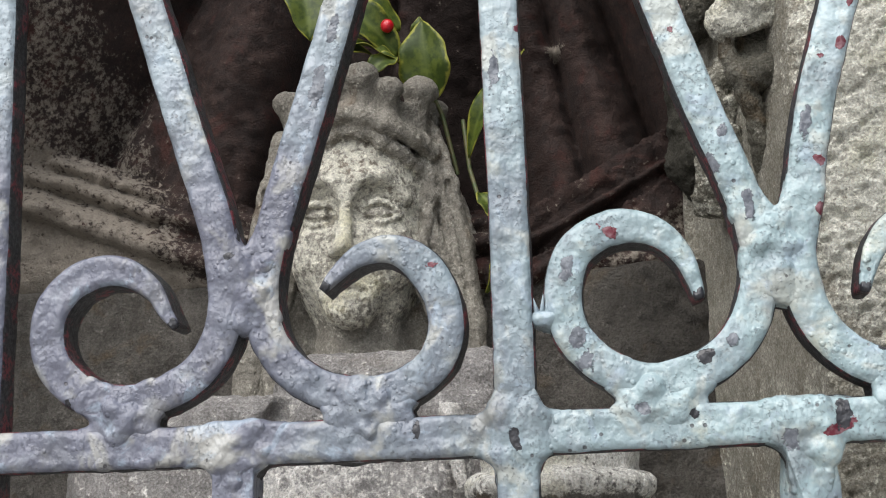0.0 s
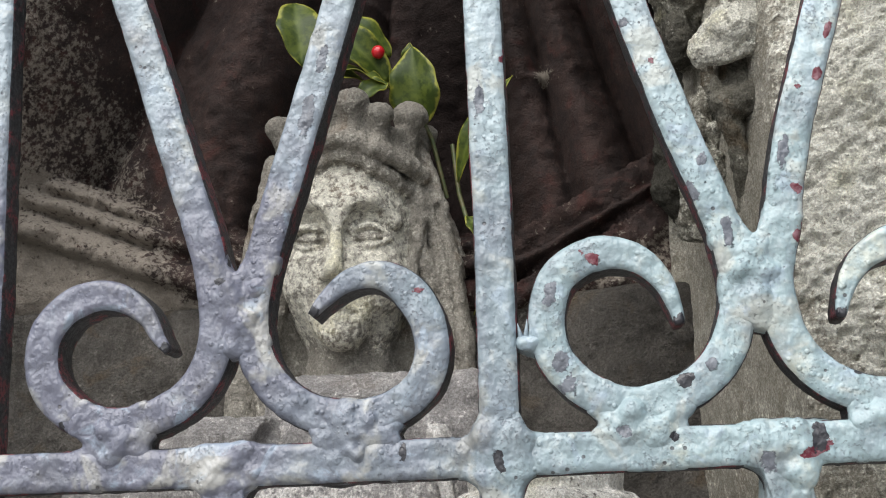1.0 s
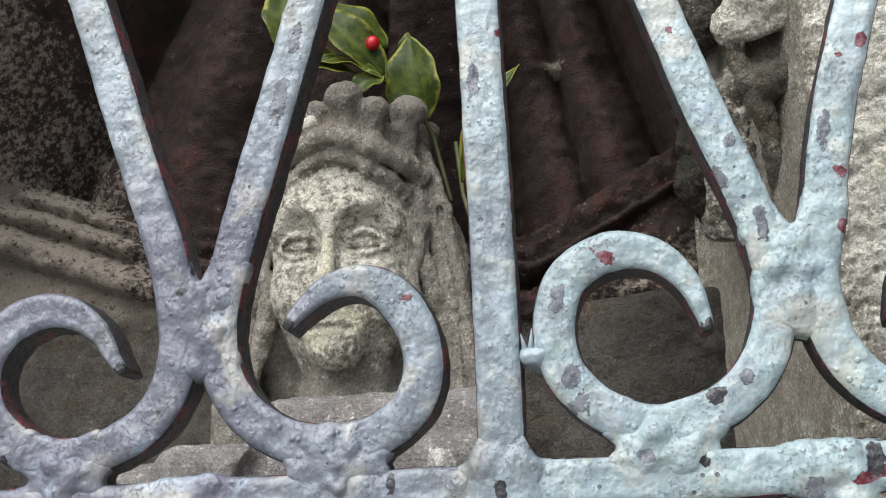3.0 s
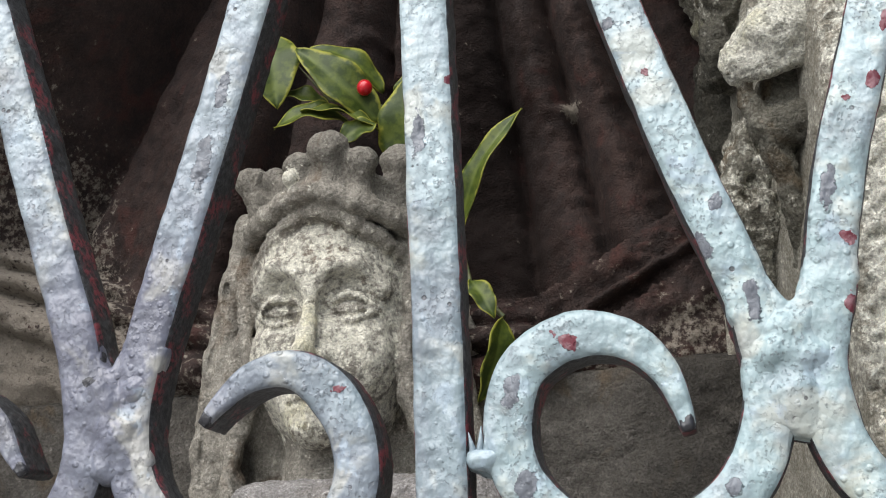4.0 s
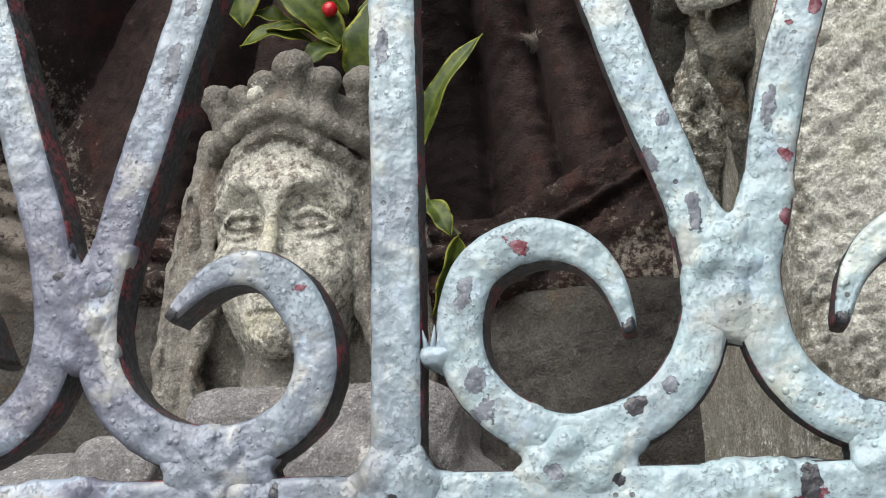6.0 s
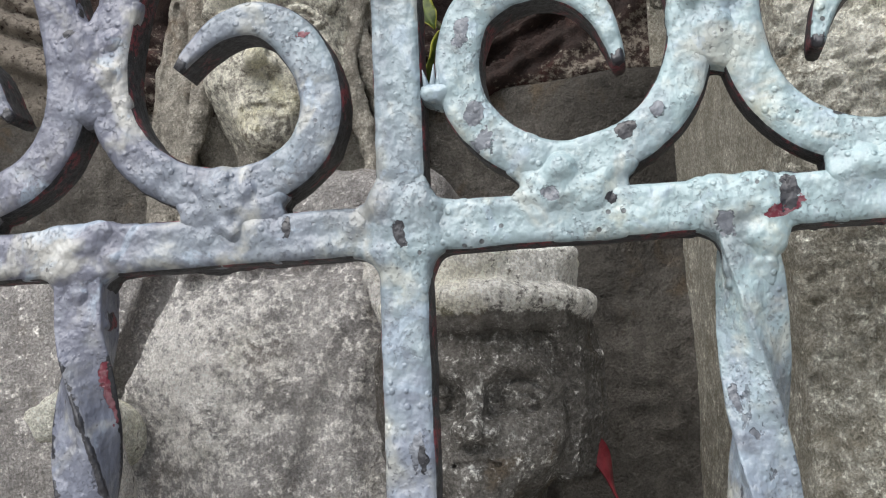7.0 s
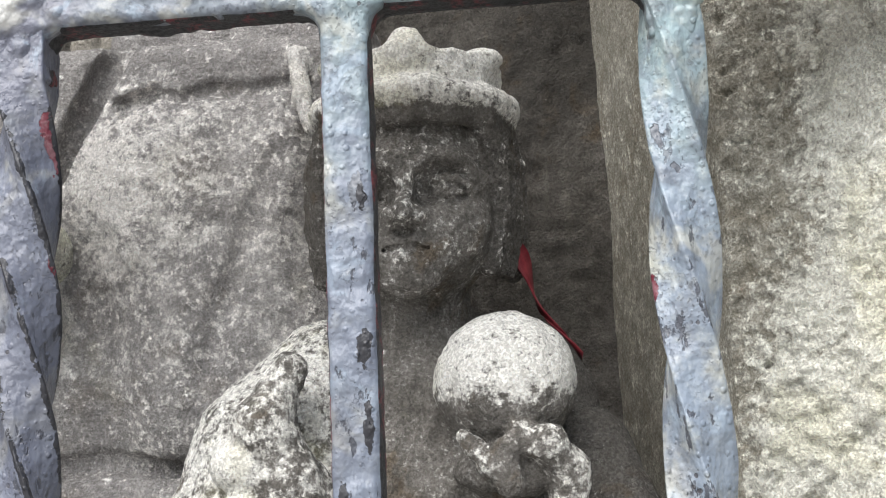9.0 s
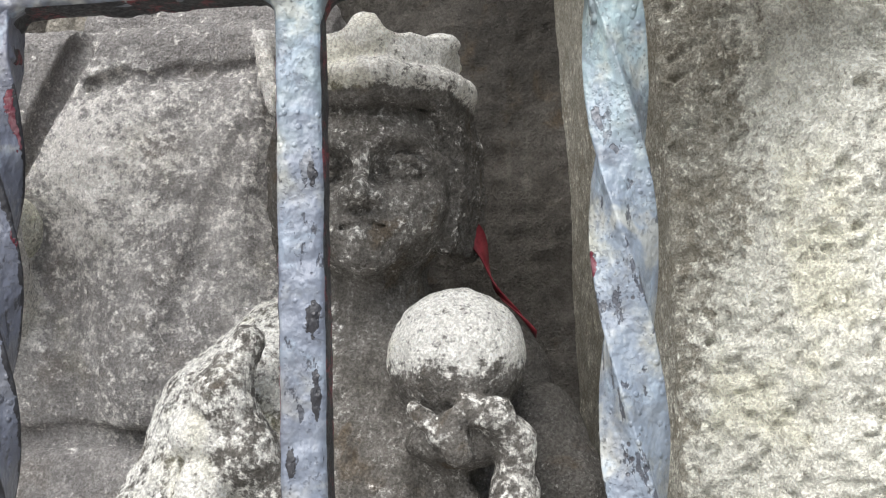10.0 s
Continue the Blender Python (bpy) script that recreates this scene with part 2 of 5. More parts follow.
def stone_material(name, mid, dark, pale, speck=0.35, crust=0.5, tint=(0.16, 0.10, 0.055), streaks=0.0, yellow=0.35, relief_share=1.0):
    """Weathered carved stone: mottled, with one mask for soot crust and painted shade, and 'wash' for pale lichen and
    painted light.
    """
    m, t, b = material(name)
    n = Nodes(t)
    broad, mid_n, fine, grit = n.noise(14, 5, 0.65), n.noise(70, 8, 0.75), n.noise(240, 5, 0.7), n.noise(720, 2, 0.6)
    clumps = n.step(fine, 0.36, 0.64)
    colour = n.mix(n.step(mid_n, 0.36, 0.64), dark, mid)
    colour = n.mix(n.math("MULTIPLY", n.step(n.noise(32, 5, 0.6, None, 0.6), 0.55, 0.70), 0.5), colour, tint)
    if streaks:
        colour = n.mix(n.math("MULTIPLY", n.step(n.noise(40, 4, 0.6, (1, 1, 0.08)), 0.5, 0.72), streaks), colour, pale)
    # soot crust and shade put into the colour share this mask
    darkened = n.step(n.math("ADD", n.field("soot_shade"), n.math("MULTIPLY", n.math("SUBTRACT", mid_n, 0.5), 1.2)), 0.2, 0.75)
    colour = n.mix(n.math("MULTIPLY", darkened, 0.9), colour, tuple(c * 0.16 for c in mid))
    wash = n.math("MINIMUM", n.field("wash"), 0.92)
    scab = n.math("ADD", wash, n.math("ADD", n.math("MULTIPLY", n.math("SUBTRACT", mid_n, 0.5), 1.5), n.math("MULTIPLY", n.math("SUBTRACT", fine, 0.5), 2.2)))
    colour = n.mix(n.step(scab, 0.36, 0.78), colour, pale)
    gold = n.math("MULTIPLY", n.step(n.math("ADD", n.math("MULTIPLY", wash, 0.25), broad), 0.72, 0.86), yellow)
    colour = n.mix(gold, colour, (pale[0], pale[1] * 0.96, pale[2] * 0.62))
    colour = n.mix(n.math("MULTIPLY", n.math("MULTIPLY", n.step(n.noise(420, 3, 0.65), 0.55, 0.63), n.math("MULTIPLY", n.step(mid_n, 0.42, 0.62), n.math("SUBTRACT", 1.0, darkened))), speck), colour, pale)
    salt = n.t.nodes.new("ShaderNodeMix")
    salt.data_type, salt.blend_type = "RGBA", "MULTIPLY"
    n.put(salt.inputs[0], crust)
    n.put(salt.inputs[6], colour)
    n.put(salt.inputs[7], n.mix(n.step(n.math("ADD", n.math("MULTIPLY", grit, 0.6), n.math("MULTIPLY", n.noise(430, 3, 0.65), 0.4)), 0.56, 0.44), (0.56, 0.55, 0.53), (1.20, 1.20, 1.20)))
    colour = salt.outputs[2]
    colour = n.mix(n.math("MULTIPLY", n.step(fine, 0.40, 0.32), crust), colour, tuple(c * 0.4 for c in dark))
    n.put(b.inputs["Base Color"], colour)
    n.put(b.inputs["Roughness"], 0.93)
    n.put(b.inputs["Specular IOR Level"], 0.12)
    low = n.bump(n.step(mid_n, 0.25, 0.75), 0.7, 0.0035 * relief_share)
    low = n.bump(clumps, 1.0, 0.0024 * relief_share, low)
    n.put(b.inputs["Normal"], n.bump(n.step(grit, 0.3, 0.7), 0.9, 0.0007, low))
    return m


def paint_material():
    """Thick, weathered pale blue-green gloss paint, with grey scars ('scar') and bare red primer ('primer')."""
    m, t, b = material("pale_blue_paint")
    n = Nodes(t)
    broad, mid_n, fine = n.noise(16, 4, 0.6), n.noise(75, 4, 0.55), n.noise(260, 3, 0.55)
    # dark lavender in the west, pale aqua in the east
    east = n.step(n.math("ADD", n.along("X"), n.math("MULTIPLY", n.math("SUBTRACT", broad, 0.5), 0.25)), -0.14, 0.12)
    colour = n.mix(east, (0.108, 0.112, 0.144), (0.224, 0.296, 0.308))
    # bluer grey towards the bottom
    lower_part = n.step(n.math("ADD", n.along("Z"), n.math("MULTIPLY", n.math("SUBTRACT", mid_n, 0.5), 0.2)), 1.48, 1.38)
    colour = n.mix(n.math("MULTIPLY", lower_part, 0.75), colour, (0.160, 0.180, 0.232))
    # paler towards the top
    upper_part = n.step(n.math("ADD", n.along("Z"), n.math("MULTIPLY", n.math("SUBTRACT", broad, 0.5), 0.15)), 1.61, 1.72)
    colour = n.mix(n.math("MULTIPLY", upper_part, 0.6), colour, (0.368, 0.448, 0.472))
    colour = n.mix(n.math("MULTIPLY", n.step(mid_n, 0.5, 0.72), 0.22), colour, (0.368, 0.408, 0.432))
    colour = n.mix(n.math("MULTIPLY", n.step(n.noise(26, 5, 0.65), 0.53, 0.70), n.math("ADD", 0.2, n.math("MULTIPLY", east, 0.4))), colour, (0.464, 0.448, 0.344))
    colour = n.mix(n.math("MULTIPLY", n.step(n.noise(45, 5, 0.6, (1, 1, 0.6)), 0.50, 0.70), 0.35), colour, (0.112, 0.124, 0.160))
    colour = n.mix(n.math("MULTIPLY", n.step(n.noise(95, 5, 0.65, (1, 1, 0.5)), 0.54, 0.66), 0.25), colour, (0.088, 0.096, 0.124))
    colour = n.mix(n.math("MULTIPLY", n.step(n.noise(85, 6, 0.7), 0.52, 0.72), n.math("ADD", 0.04, n.math("MULTIPLY", east, 0.34))), colour, (0.496, 0.520, 0.496))
    drift_a, drift_b, drift_c = n.noise(30, 4, 0.6, None, 0.4), n.noise(38, 5, 0.65, None, 0.8), n.noise(24, 5, 0.6, None, 0.5)
    colour = n.mix(n.math("MULTIPLY", n.step(drift_a, 0.54, 0.66), 0.55), colour, (0.400, 0.392, 0.336))
    colour = n.mix(n.math("MULTIPLY", n.step(drift_b, 0.56, 0.66), 0.5), colour, (0.272, 0.336, 0.400))
    colour = n.mix(n.math("MULTIPLY", n.step(drift_c, 0.53, 0.68), 0.5), colour, (0.068, 0.070, 0.080))
    # darkest at the bottom in the west
    lower_west = n.math("MULTIPLY", n.math("SUBTRACT", 1.0, east), lower_part)
    colour = n.mix(n.math("MULTIPLY", lower_west, 0.65), colour, (0.080, 0.084, 0.108))
    speck = n.math("MULTIPLY", n.step(n.noise(520, 4, 0.65), 0.55, 0.63), n.step(n.noise(36, 4, 0.6), 0.42, 0.60))
    colour = n.mix(n.math("MULTIPLY", speck, 0.4), colour, (0.072, 0.076, 0.092))
    flecks = n.math("MULTIPLY", lower_part, n.math("MULTIPLY", n.step(n.noise(150, 4, 0.65, (1, 1, 0.45)), 0.60, 0.64), 0.85))
    colour = n.mix(flecks, colour, (0.036, 0.038, 0.048))
    # pimples of rust under the paint, in drifts, some with the top knocked off
    drift = n.step(n.noise(22, 3, 0.5), 0.47, 0.60)
    pimple = n.math("MULTIPLY", n.step(n.cells(190), 0.30, 0.10), drift)
    small = n.math("MULTIPLY", n.step(n.cells(420), 0.30, 0.12), n.step(n.noise(34, 3, 0.5), 0.50, 0.62))
    pits = n.math("MULTIPLY", n.step(n.cells(150), 0.17, 0.12), n.step(n.noise(40, 3, 0.5), 0.56, 0.62))
    colour = n.mix(n.math("MULTIPLY", pits, 0.8), colour, (0.048, 0.044, 0.048))
    colour = n.mix(n.math("MULTIPLY", small, 0.25), colour, (0.096, 0.096, 0.112))
    edge = n.math("ADD", n.math("MULTIPLY", n.math("SUBTRACT", n.noise(120, 3, 0.5), 0.5), 1.3), n.math("MULTIPLY", n.math("SUBTRACT", n.noise(420, 3, 0.6), 0.5), 0.7))
    scar = n.math("MULTIPLY", n.step(n.math("ADD", n.field("scar"), edge), 0.40, 0.50), n.step(n.field("scar"), 0.01, 0.08))
    colour = n.mix(scar, colour, n.mix(n.step(fine, 0.35, 0.65), (0.068, 0.074, 0.088), (0.136, 0.148, 0.168)))
    bare = n.step(n.math("ADD", n.field("primer"), edge), 0.43, 0.48)
    colour = n.mix(bare, colour, n.mix(n.step(fine, 0.42, 0.6), (0.100, 0.011, 0.021), (0.176, 0.080, 0.092)))
    black = n.step(n.math("ADD", n.field("black"), edge), 0.43, 0.48)
    colour = n.mix(black, colour, (0.018, 0.018, 0.022))
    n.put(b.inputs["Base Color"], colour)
    n.put(b.inputs["Roughness"], n.math("ADD", 0.30, n.math("MULTIPLY", mid_n, 0.22)))
    n.put(b.inputs["Specular IOR Level"], 0.5)
    low = n.bump(n.step(n.noise(60, 3, 0.5), 0.2, 0.8), 0.7, 0.0028)
    chips = n.math("ADD", n.math("ADD", scar, bare), n.math("ADD", n.math("ADD", black, pits), n.math("ADD", flecks, speck)))
    low = n.bump(chips, 0.7, -0.0007, low)
    low = n.bump(n.math("ADD", pimple, n.math("MULTIPLY", small, 0.35)), 0.65, 0.0009, low)
    drips = n.step(n.noise(140, 3, 0.5, (1, 1, 0.6)), 0.3, 0.7)
    low = n.bump(drips, 0.5, 0.0010, low)
    n.put(b.inputs["Normal"], n.bump(n.step(fine, 0.3, 0.7), 0.35, 0.0004, low))
    return m


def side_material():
    """Old black paint with red primer along rubbed streaks; the shade of the bars' returns is put into its colour too.
    """
    m, t, b = material("black_paint_and_shade")
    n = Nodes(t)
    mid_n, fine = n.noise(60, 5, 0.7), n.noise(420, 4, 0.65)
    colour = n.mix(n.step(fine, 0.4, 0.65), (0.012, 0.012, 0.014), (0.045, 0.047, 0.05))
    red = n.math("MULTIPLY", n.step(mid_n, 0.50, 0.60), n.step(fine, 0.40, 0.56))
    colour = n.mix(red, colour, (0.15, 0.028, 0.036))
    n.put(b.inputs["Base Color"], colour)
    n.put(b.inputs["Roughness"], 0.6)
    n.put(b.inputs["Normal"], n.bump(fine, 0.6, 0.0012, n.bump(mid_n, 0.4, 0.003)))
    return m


def leaf_material():
    m, t, b = material("variegated_leaf")
    n = Nodes(t)
    edge = n.math("ADD", n.field("margin"), n.math("MULTIPLY", n.math("SUBTRACT", n.noise(90, 3, 0.6), 0.5), 0.75))
    green = n.mix(n.step(n.noise(120, 3, 0.6), 0.4, 0.62), (0.024, 0.040, 0.005), (0.060, 0.080, 0.010))
    colour = n.mix(n.step(edge, 0.62, 0.78), green, (0.20, 0.20, 0.030))
    colour = n.mix(n.math("MULTIPLY", n.field("rib"), 0.25), colour, (0.16, 0.20, 0.04))
    n.put(b.inputs["Base Color"], colour)
    n.put(b.inputs["Roughness"], 0.48)
    n.put(b.inputs["Specular IOR Level"], 0.25)
    n.put(b.inputs["Subsurface Weight"], 0.0)
    n.put(b.inputs["Normal"], n.bump(n.noise(300, 3, 0.5), 0.25, 0.001))
    return m


def plain_material(name, colour, other, roughness, scale=200):
    m, t, b = material(name)
    n = Nodes(t)
    n.put(b.inputs["Base Color"], n.mix(n.step(n.noise(scale, 4, 0.6), 0.4, 0.62), colour, other))
    n.put(b.inputs["Roughness"], roughness)
    n.put(b.inputs["Normal"], n.bump(n.noise(scale * 2, 3, 0.6), 0.3, 0.001))
    return m


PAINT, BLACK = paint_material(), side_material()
STONE_FACE = stone_material("statue_stone", (0.44, 0.41, 0.355), (0.27, 0.25, 0.215), (0.80, 0.77, 0.66), 0.4, 0.45, (0.16, 0.10, 0.055), 0.0, 0.35, 0.55)
STONE_MANTLE = stone_material("mantle_stone", (0.49, 0.465, 0.45), (0.36, 0.342, 0.33), (0.95, 0.915, 0.87), 0.35, 0.5, (0.34, 0.30, 0.26), 0.25, 0.1, 1.4)
STONE_GREY = stone_material("sooty_stone", (0.30, 0.28, 0.255), (0.15, 0.14, 0.125), (0.95, 0.93, 0.87), 0.4, 0.55, (0.17, 0.12, 0.07), 0.0, 0.2, 0.55)
STONE_CORBEL = stone_material("corbel_stone", (0.40, 0.38, 0.315), (0.21, 0.197, 0.16), (0.84, 0.82, 0.72), 0.3, 0.6, (0.22, 0.14, 0.07), 0.0, 0.3)
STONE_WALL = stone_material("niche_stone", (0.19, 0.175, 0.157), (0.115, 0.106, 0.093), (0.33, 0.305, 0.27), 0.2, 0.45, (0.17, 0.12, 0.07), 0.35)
STONE_PIER = stone_material("pier_stone", (0.58, 0.55, 0.47), (0.40, 0.37, 0.30), (0.96, 0.94, 0.83), 0.6, 0.55, (0.38, 0.33, 0.25), 0.0, 0.2, 1.0)
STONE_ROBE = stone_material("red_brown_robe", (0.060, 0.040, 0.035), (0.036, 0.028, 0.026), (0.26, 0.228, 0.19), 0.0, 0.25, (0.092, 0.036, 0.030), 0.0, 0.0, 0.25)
LEAF = leaf_material()
BERRY = plain_material("red_berry", (0.36, 0.003, 0.010), (0.46, 0.010, 0.018), 0.3)
RIBBON = plain_material("red_ribbon", (0.15, 0.010, 0.018), (0.24, 0.03, 0.04), 0.5, 120)
STEM = plain_material("green_stem", (0.05, 0.07, 0.02), (0.09, 0.08, 0.03), 0.6)
PAVING = plain_material("grey_paving", (0.20, 0.19, 0.18), (0.30, 0.29, 0.27), 0.9, 9)


# ---- setting ----
def relief(name, mat, xs, zs, depth, fields=None, thick=0.05):
    """A stone face over the grid xs, zs, whose place in y is depth(x, z), with a back and sides."""
    x, z = np.meshgrid(xs, zs, indexing="ij")
    y = depth(x, z)
    nx, nz = x.shape
    v = np.stack([x, y, z], -1).reshape(-1, 3)
    i = np.arange(nx * nz).reshape(nx, nz)
    f = np.stack([i[:-1, :-1], i[1:, :-1], i[1:, 1:], i[:-1, 1:]], -1).reshape(-1, 4)
    back = v.copy()
    back[:, 1] = y.max() + thick
    g = f[:, ::-1] + len(v)
    rim = np.concatenate([i[:, 0], i[-1, 1:], i[-2::-1, -1], i[0, -2:0:-1]])
    nxt = np.roll(rim, -1)
    side = np.stack([nxt, rim, rim + len(v), nxt + len(v)], 1)
    made = {k: np.tile(fn(x, z).reshape(-1), 2) for k, fn in (fields or {}).items()}
    for k in ("wash", "soot_shade"):
        made.setdefault(k, np.zeros(2 * len(v)))
    return mesh_of(name, np.concatenate([v, back]), np.concatenate([f, g, side]), [mat], None, True, made)


def on_grid(x, z, size, octaves=4, seed=0, y=0.0):
    p = np.stack([x.ravel(), np.full(x.size, y), z.ravel()], 1)
    return rough(p, size, octaves, seed).reshape(x.shape)


def ramp(v, a, b):
    t = np.clip((v - a) / (b - a), 0, 1)
    return t * t * (3 - 2 * t)


def block(name, low, high, mat):
    bm = bmesh.new()
    bmesh.ops.create_cube(bm, size=1.0)
    for v in bm.verts:
        v.co = Vector([(low[n] + high[n]) / 2 + v.co[n] * (high[n] - low[n]) for n in range(3)])
    bmesh.ops.bevel(bm, geom=bm.edges[:], offset=0.004, segments=2, affect="EDGES")
    me = bpy.data.meshes.new(name)
    bm.to_mesh(me)
    bm.free()
    me.materials.append(mat)
    return new(name, me)


def back_depth(x, z):
    y = 0.300 + 0.13 * ramp(z, 1.625, 1.66) - 0.02 * ramp(x, 0.02, 0.10) + 0.004 * on_grid(x, z, 0.06, 4, 3) + 0.0012 * on_grid(x, z, 0.008, 3, 8)
    return y


def pier_depth(x, z):
    """The reveal runs from the back of the niche to the pier's arris, then the broad weathered face."""
    edge = 0.166 - 0.007 * ramp(z, 1.5, 1.72) + 0.0012 * on_grid(x * 0, z, 0.06, 1, 5)
    reveal = 0.095 + (edge - x) * 4.4
    front = 0.098 - 0.72 * (x - edge)
    front = np.maximum(front, 0.045)
    y = np.maximum(reveal, front)
    y = np.minimum(y, 0.29)
    face = 0.25 + 0.75 * ramp(x, edge - 0.006, edge + 0.004)
    return y + 0.004 * face * on_grid(x, z, 0.05, 4, 21) + face * (0.0008 * on_grid(x, z, 0.016, 2, 31) + 0.0042 * np.maximum(on_grid(x, z, 0.0050, 2, 35) - 0.10, 0) - 0.0013 * on_grid(x, z, 0.004, 2, 37))


def pier_wash(x, z):
    """Pale lichen on the broad face, with a browner band beside the arris at mid height."""
    brown = 0.166 + 0.034 * ramp(z, 1.30, 1.42) * (1 - ramp(z, 1.50, 1.60))
    return (0.70 + 0.16 * ramp(z, 1.42, 1.58)) * ramp(x, brown - 0.014, brown + 0.022) + 0.30 * (1 - ramp(z, 1.52, 1.56) * (1 - ramp(x, 0.150, 0.162)))


ground = block("ground", (-300, -300, -0.1), (300, 300, 0.0), PAVING)
tagged(ground, "grey stone paving in front of the niche", "ground", kind="structure")
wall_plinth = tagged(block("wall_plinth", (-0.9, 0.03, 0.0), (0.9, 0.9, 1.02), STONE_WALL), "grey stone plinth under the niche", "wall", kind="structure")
# shade beside the small statue is put into the wall's colour
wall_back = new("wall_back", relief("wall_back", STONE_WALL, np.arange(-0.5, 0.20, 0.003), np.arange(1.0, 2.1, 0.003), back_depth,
                                    {"soot_shade": lambda x, z: (0.3 * ramp(x, 0.02, 0.08) + 0.2) * ramp(z, 1.45, 1.54) + 0.34 * ramp(x, 0.03, 0.07) * (1 - ramp(x + 0.012 * on_grid(x, z, 0.09, 2, 71), 0.105, 0.130)) * (1 - ramp(z, 1.46, 1.54))}))
tagged(wall_back, "dark stone wall at the back of the niche", "wall", kind="structure")
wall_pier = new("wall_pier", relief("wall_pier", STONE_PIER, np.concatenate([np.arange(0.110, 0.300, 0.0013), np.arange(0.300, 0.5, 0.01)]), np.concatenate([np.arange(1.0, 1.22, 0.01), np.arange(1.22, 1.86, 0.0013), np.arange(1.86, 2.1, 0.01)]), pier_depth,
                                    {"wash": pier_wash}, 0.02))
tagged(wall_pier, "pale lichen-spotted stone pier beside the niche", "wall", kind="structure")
# unseen side wall, added to close the niche and raised to block light
wall_side = tagged(block("wall_side", (-0.62, 0.05, 1.02), (-0.47, 0.6, 3.3), STONE_WALL), "unseen grey stone side wall added to close the niche", "wall", kind="structure")
# two unseen blocks, added to stop light from behind and above
wall_light_block = tagged(block("wall_light_block", (-0.62, 0.47, 2.09), (0.62, 0.62, 3.3), STONE_WALL), "unseen grey stone block added to stop light from behind", "wall", kind="structure")
pier_light_block = tagged(block("pier_light_block", (0.19, 0.09, 2.09), (0.62, 0.46, 3.3), STONE_WALL), "unseen stone block added above the pier to stop light", "wall", kind="structure")
# unseen slab, added to keep some sky light off the niche
unseen_canopy = tagged(block("ceiling", (-0.9, 0.03, 3.3), (0.9, 0.9, 3.5), STONE_WALL), "unseen stone slab added over the niche to shade it", "ceiling", kind="structure")


# ---- robed figure behind ----
def robe_depth(x, z):
    """Folds that spread downwards from the knees, ending in a curved hem of three ribs."""
    fan = np.arctan2(x + 0.065, 2.28 - z)
    y = 0.345 + 0.005 * on_grid(x, z, 0.05, 4, 41)
    for angle, width, high in ((-0.62, 0.11, 0.13), (-0.31, 0.075, 0.05), (-0.17, 0.04, 0.02), (0.04, 0.05, 0.015), (0.145, 0.03, 0.022), (0.225, 0.035, 0.030), (0.36, 0.05, 0.035)):
        y = y - high * np.exp(-(((fan - angle) / width) ** 2))
    for angle, width, deep in ((-0.47, 0.02, 0.035), (-0.235, 0.012, 0.03), (-0.10, 0.012, 0.03), (0.095, 0.01, 0.018), (0.185, 0.008, 0.02), (0.29, 0.014, 0.03)):
        y = y + deep * np.exp(-np.abs((fan - angle) / width) ** 1.5)
    y = y - 0.012 * np.exp(-(((x - 0.0215) / 0.006) ** 2 + ((z - 1.814) / 0.007) ** 2))
    y = y + 0.040 * np.exp(-(((x + 0.03) / 0.06) ** 2 + ((z - 1.76) / 0.09) ** 2))
    ring_gap = np.hypot(x + 0.112, z - 1.868)
    y = y - 0.005 * np.exp(-(((ring_gap - 0.013) / 0.005) ** 2)) - 0.003 * np.exp(-((ring_gap / 0.004) ** 2))
    low = hem_line(x)
    for n, (off, place, wide) in enumerate(((0.0, 0.302, 0.008), (-0.016, 0.290, 0.008), (-0.042, 0.283, 0.013))):
        slim = wide * (1 - 0.45 * ramp(x, -0.03, 0.03))
        bead = place + 0.012 * ramp(x, -0.03, 0.03) + ((z - low - off) / slim) ** 2 * 0.012 + 0.004 * on_grid(x, z, 0.012, 2, 50 + n)
        y = np.minimum(y, bead)
    under = 0.298 + 0.004 * on_grid(x, z, 0.03, 3, 44)
    y = np.where(np.abs(z - low + 0.022) < 0.034, np.minimum(y, 0.312 + 0.004 * on_grid(x, z, 0.02, 3, 49)), y)
    under = under + 0.03 * (1 - ramp(z, 1.60, 1.64))
    y = np.where(z < low - 0.05, under, np.where(z < low - 0.03, np.minimum(y, under), y))
    y = y + 0.003 * (1 - ramp(z - low, 0.0, 0.03)) * on_grid(x, z, 0.016, 3, 47)
    return y + 0.0014 * on_grid(x, z, 0.007, 3, 61)


def hem_line(x):
    return 1.668 + 0.55 * np.maximum(x - 0.0, 0) + 0.42 * np.maximum(-x - 0.17, 0) ** 1.15


robe_z = np.arange(1.54, 2.08, 0.0022)
# shade of the recess behind the crown is also put into the colour
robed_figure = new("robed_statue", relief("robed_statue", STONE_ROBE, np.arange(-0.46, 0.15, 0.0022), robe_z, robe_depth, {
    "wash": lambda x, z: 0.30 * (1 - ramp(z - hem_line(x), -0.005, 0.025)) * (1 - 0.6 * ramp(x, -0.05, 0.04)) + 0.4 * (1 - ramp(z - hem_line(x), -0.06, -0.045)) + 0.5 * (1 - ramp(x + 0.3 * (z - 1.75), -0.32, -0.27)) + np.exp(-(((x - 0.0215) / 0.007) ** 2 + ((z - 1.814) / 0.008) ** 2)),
    "soot_shade": lambda x, z: 0.8 * ramp(z - hem_line(x), 0.0, 0.03) * np.exp(-(((x + 0.05) / 0.06) ** 2))}, 0.01))
tagged(robed_figure, "red-brown carved stone robe with ribbed hem behind the heads", "statue")


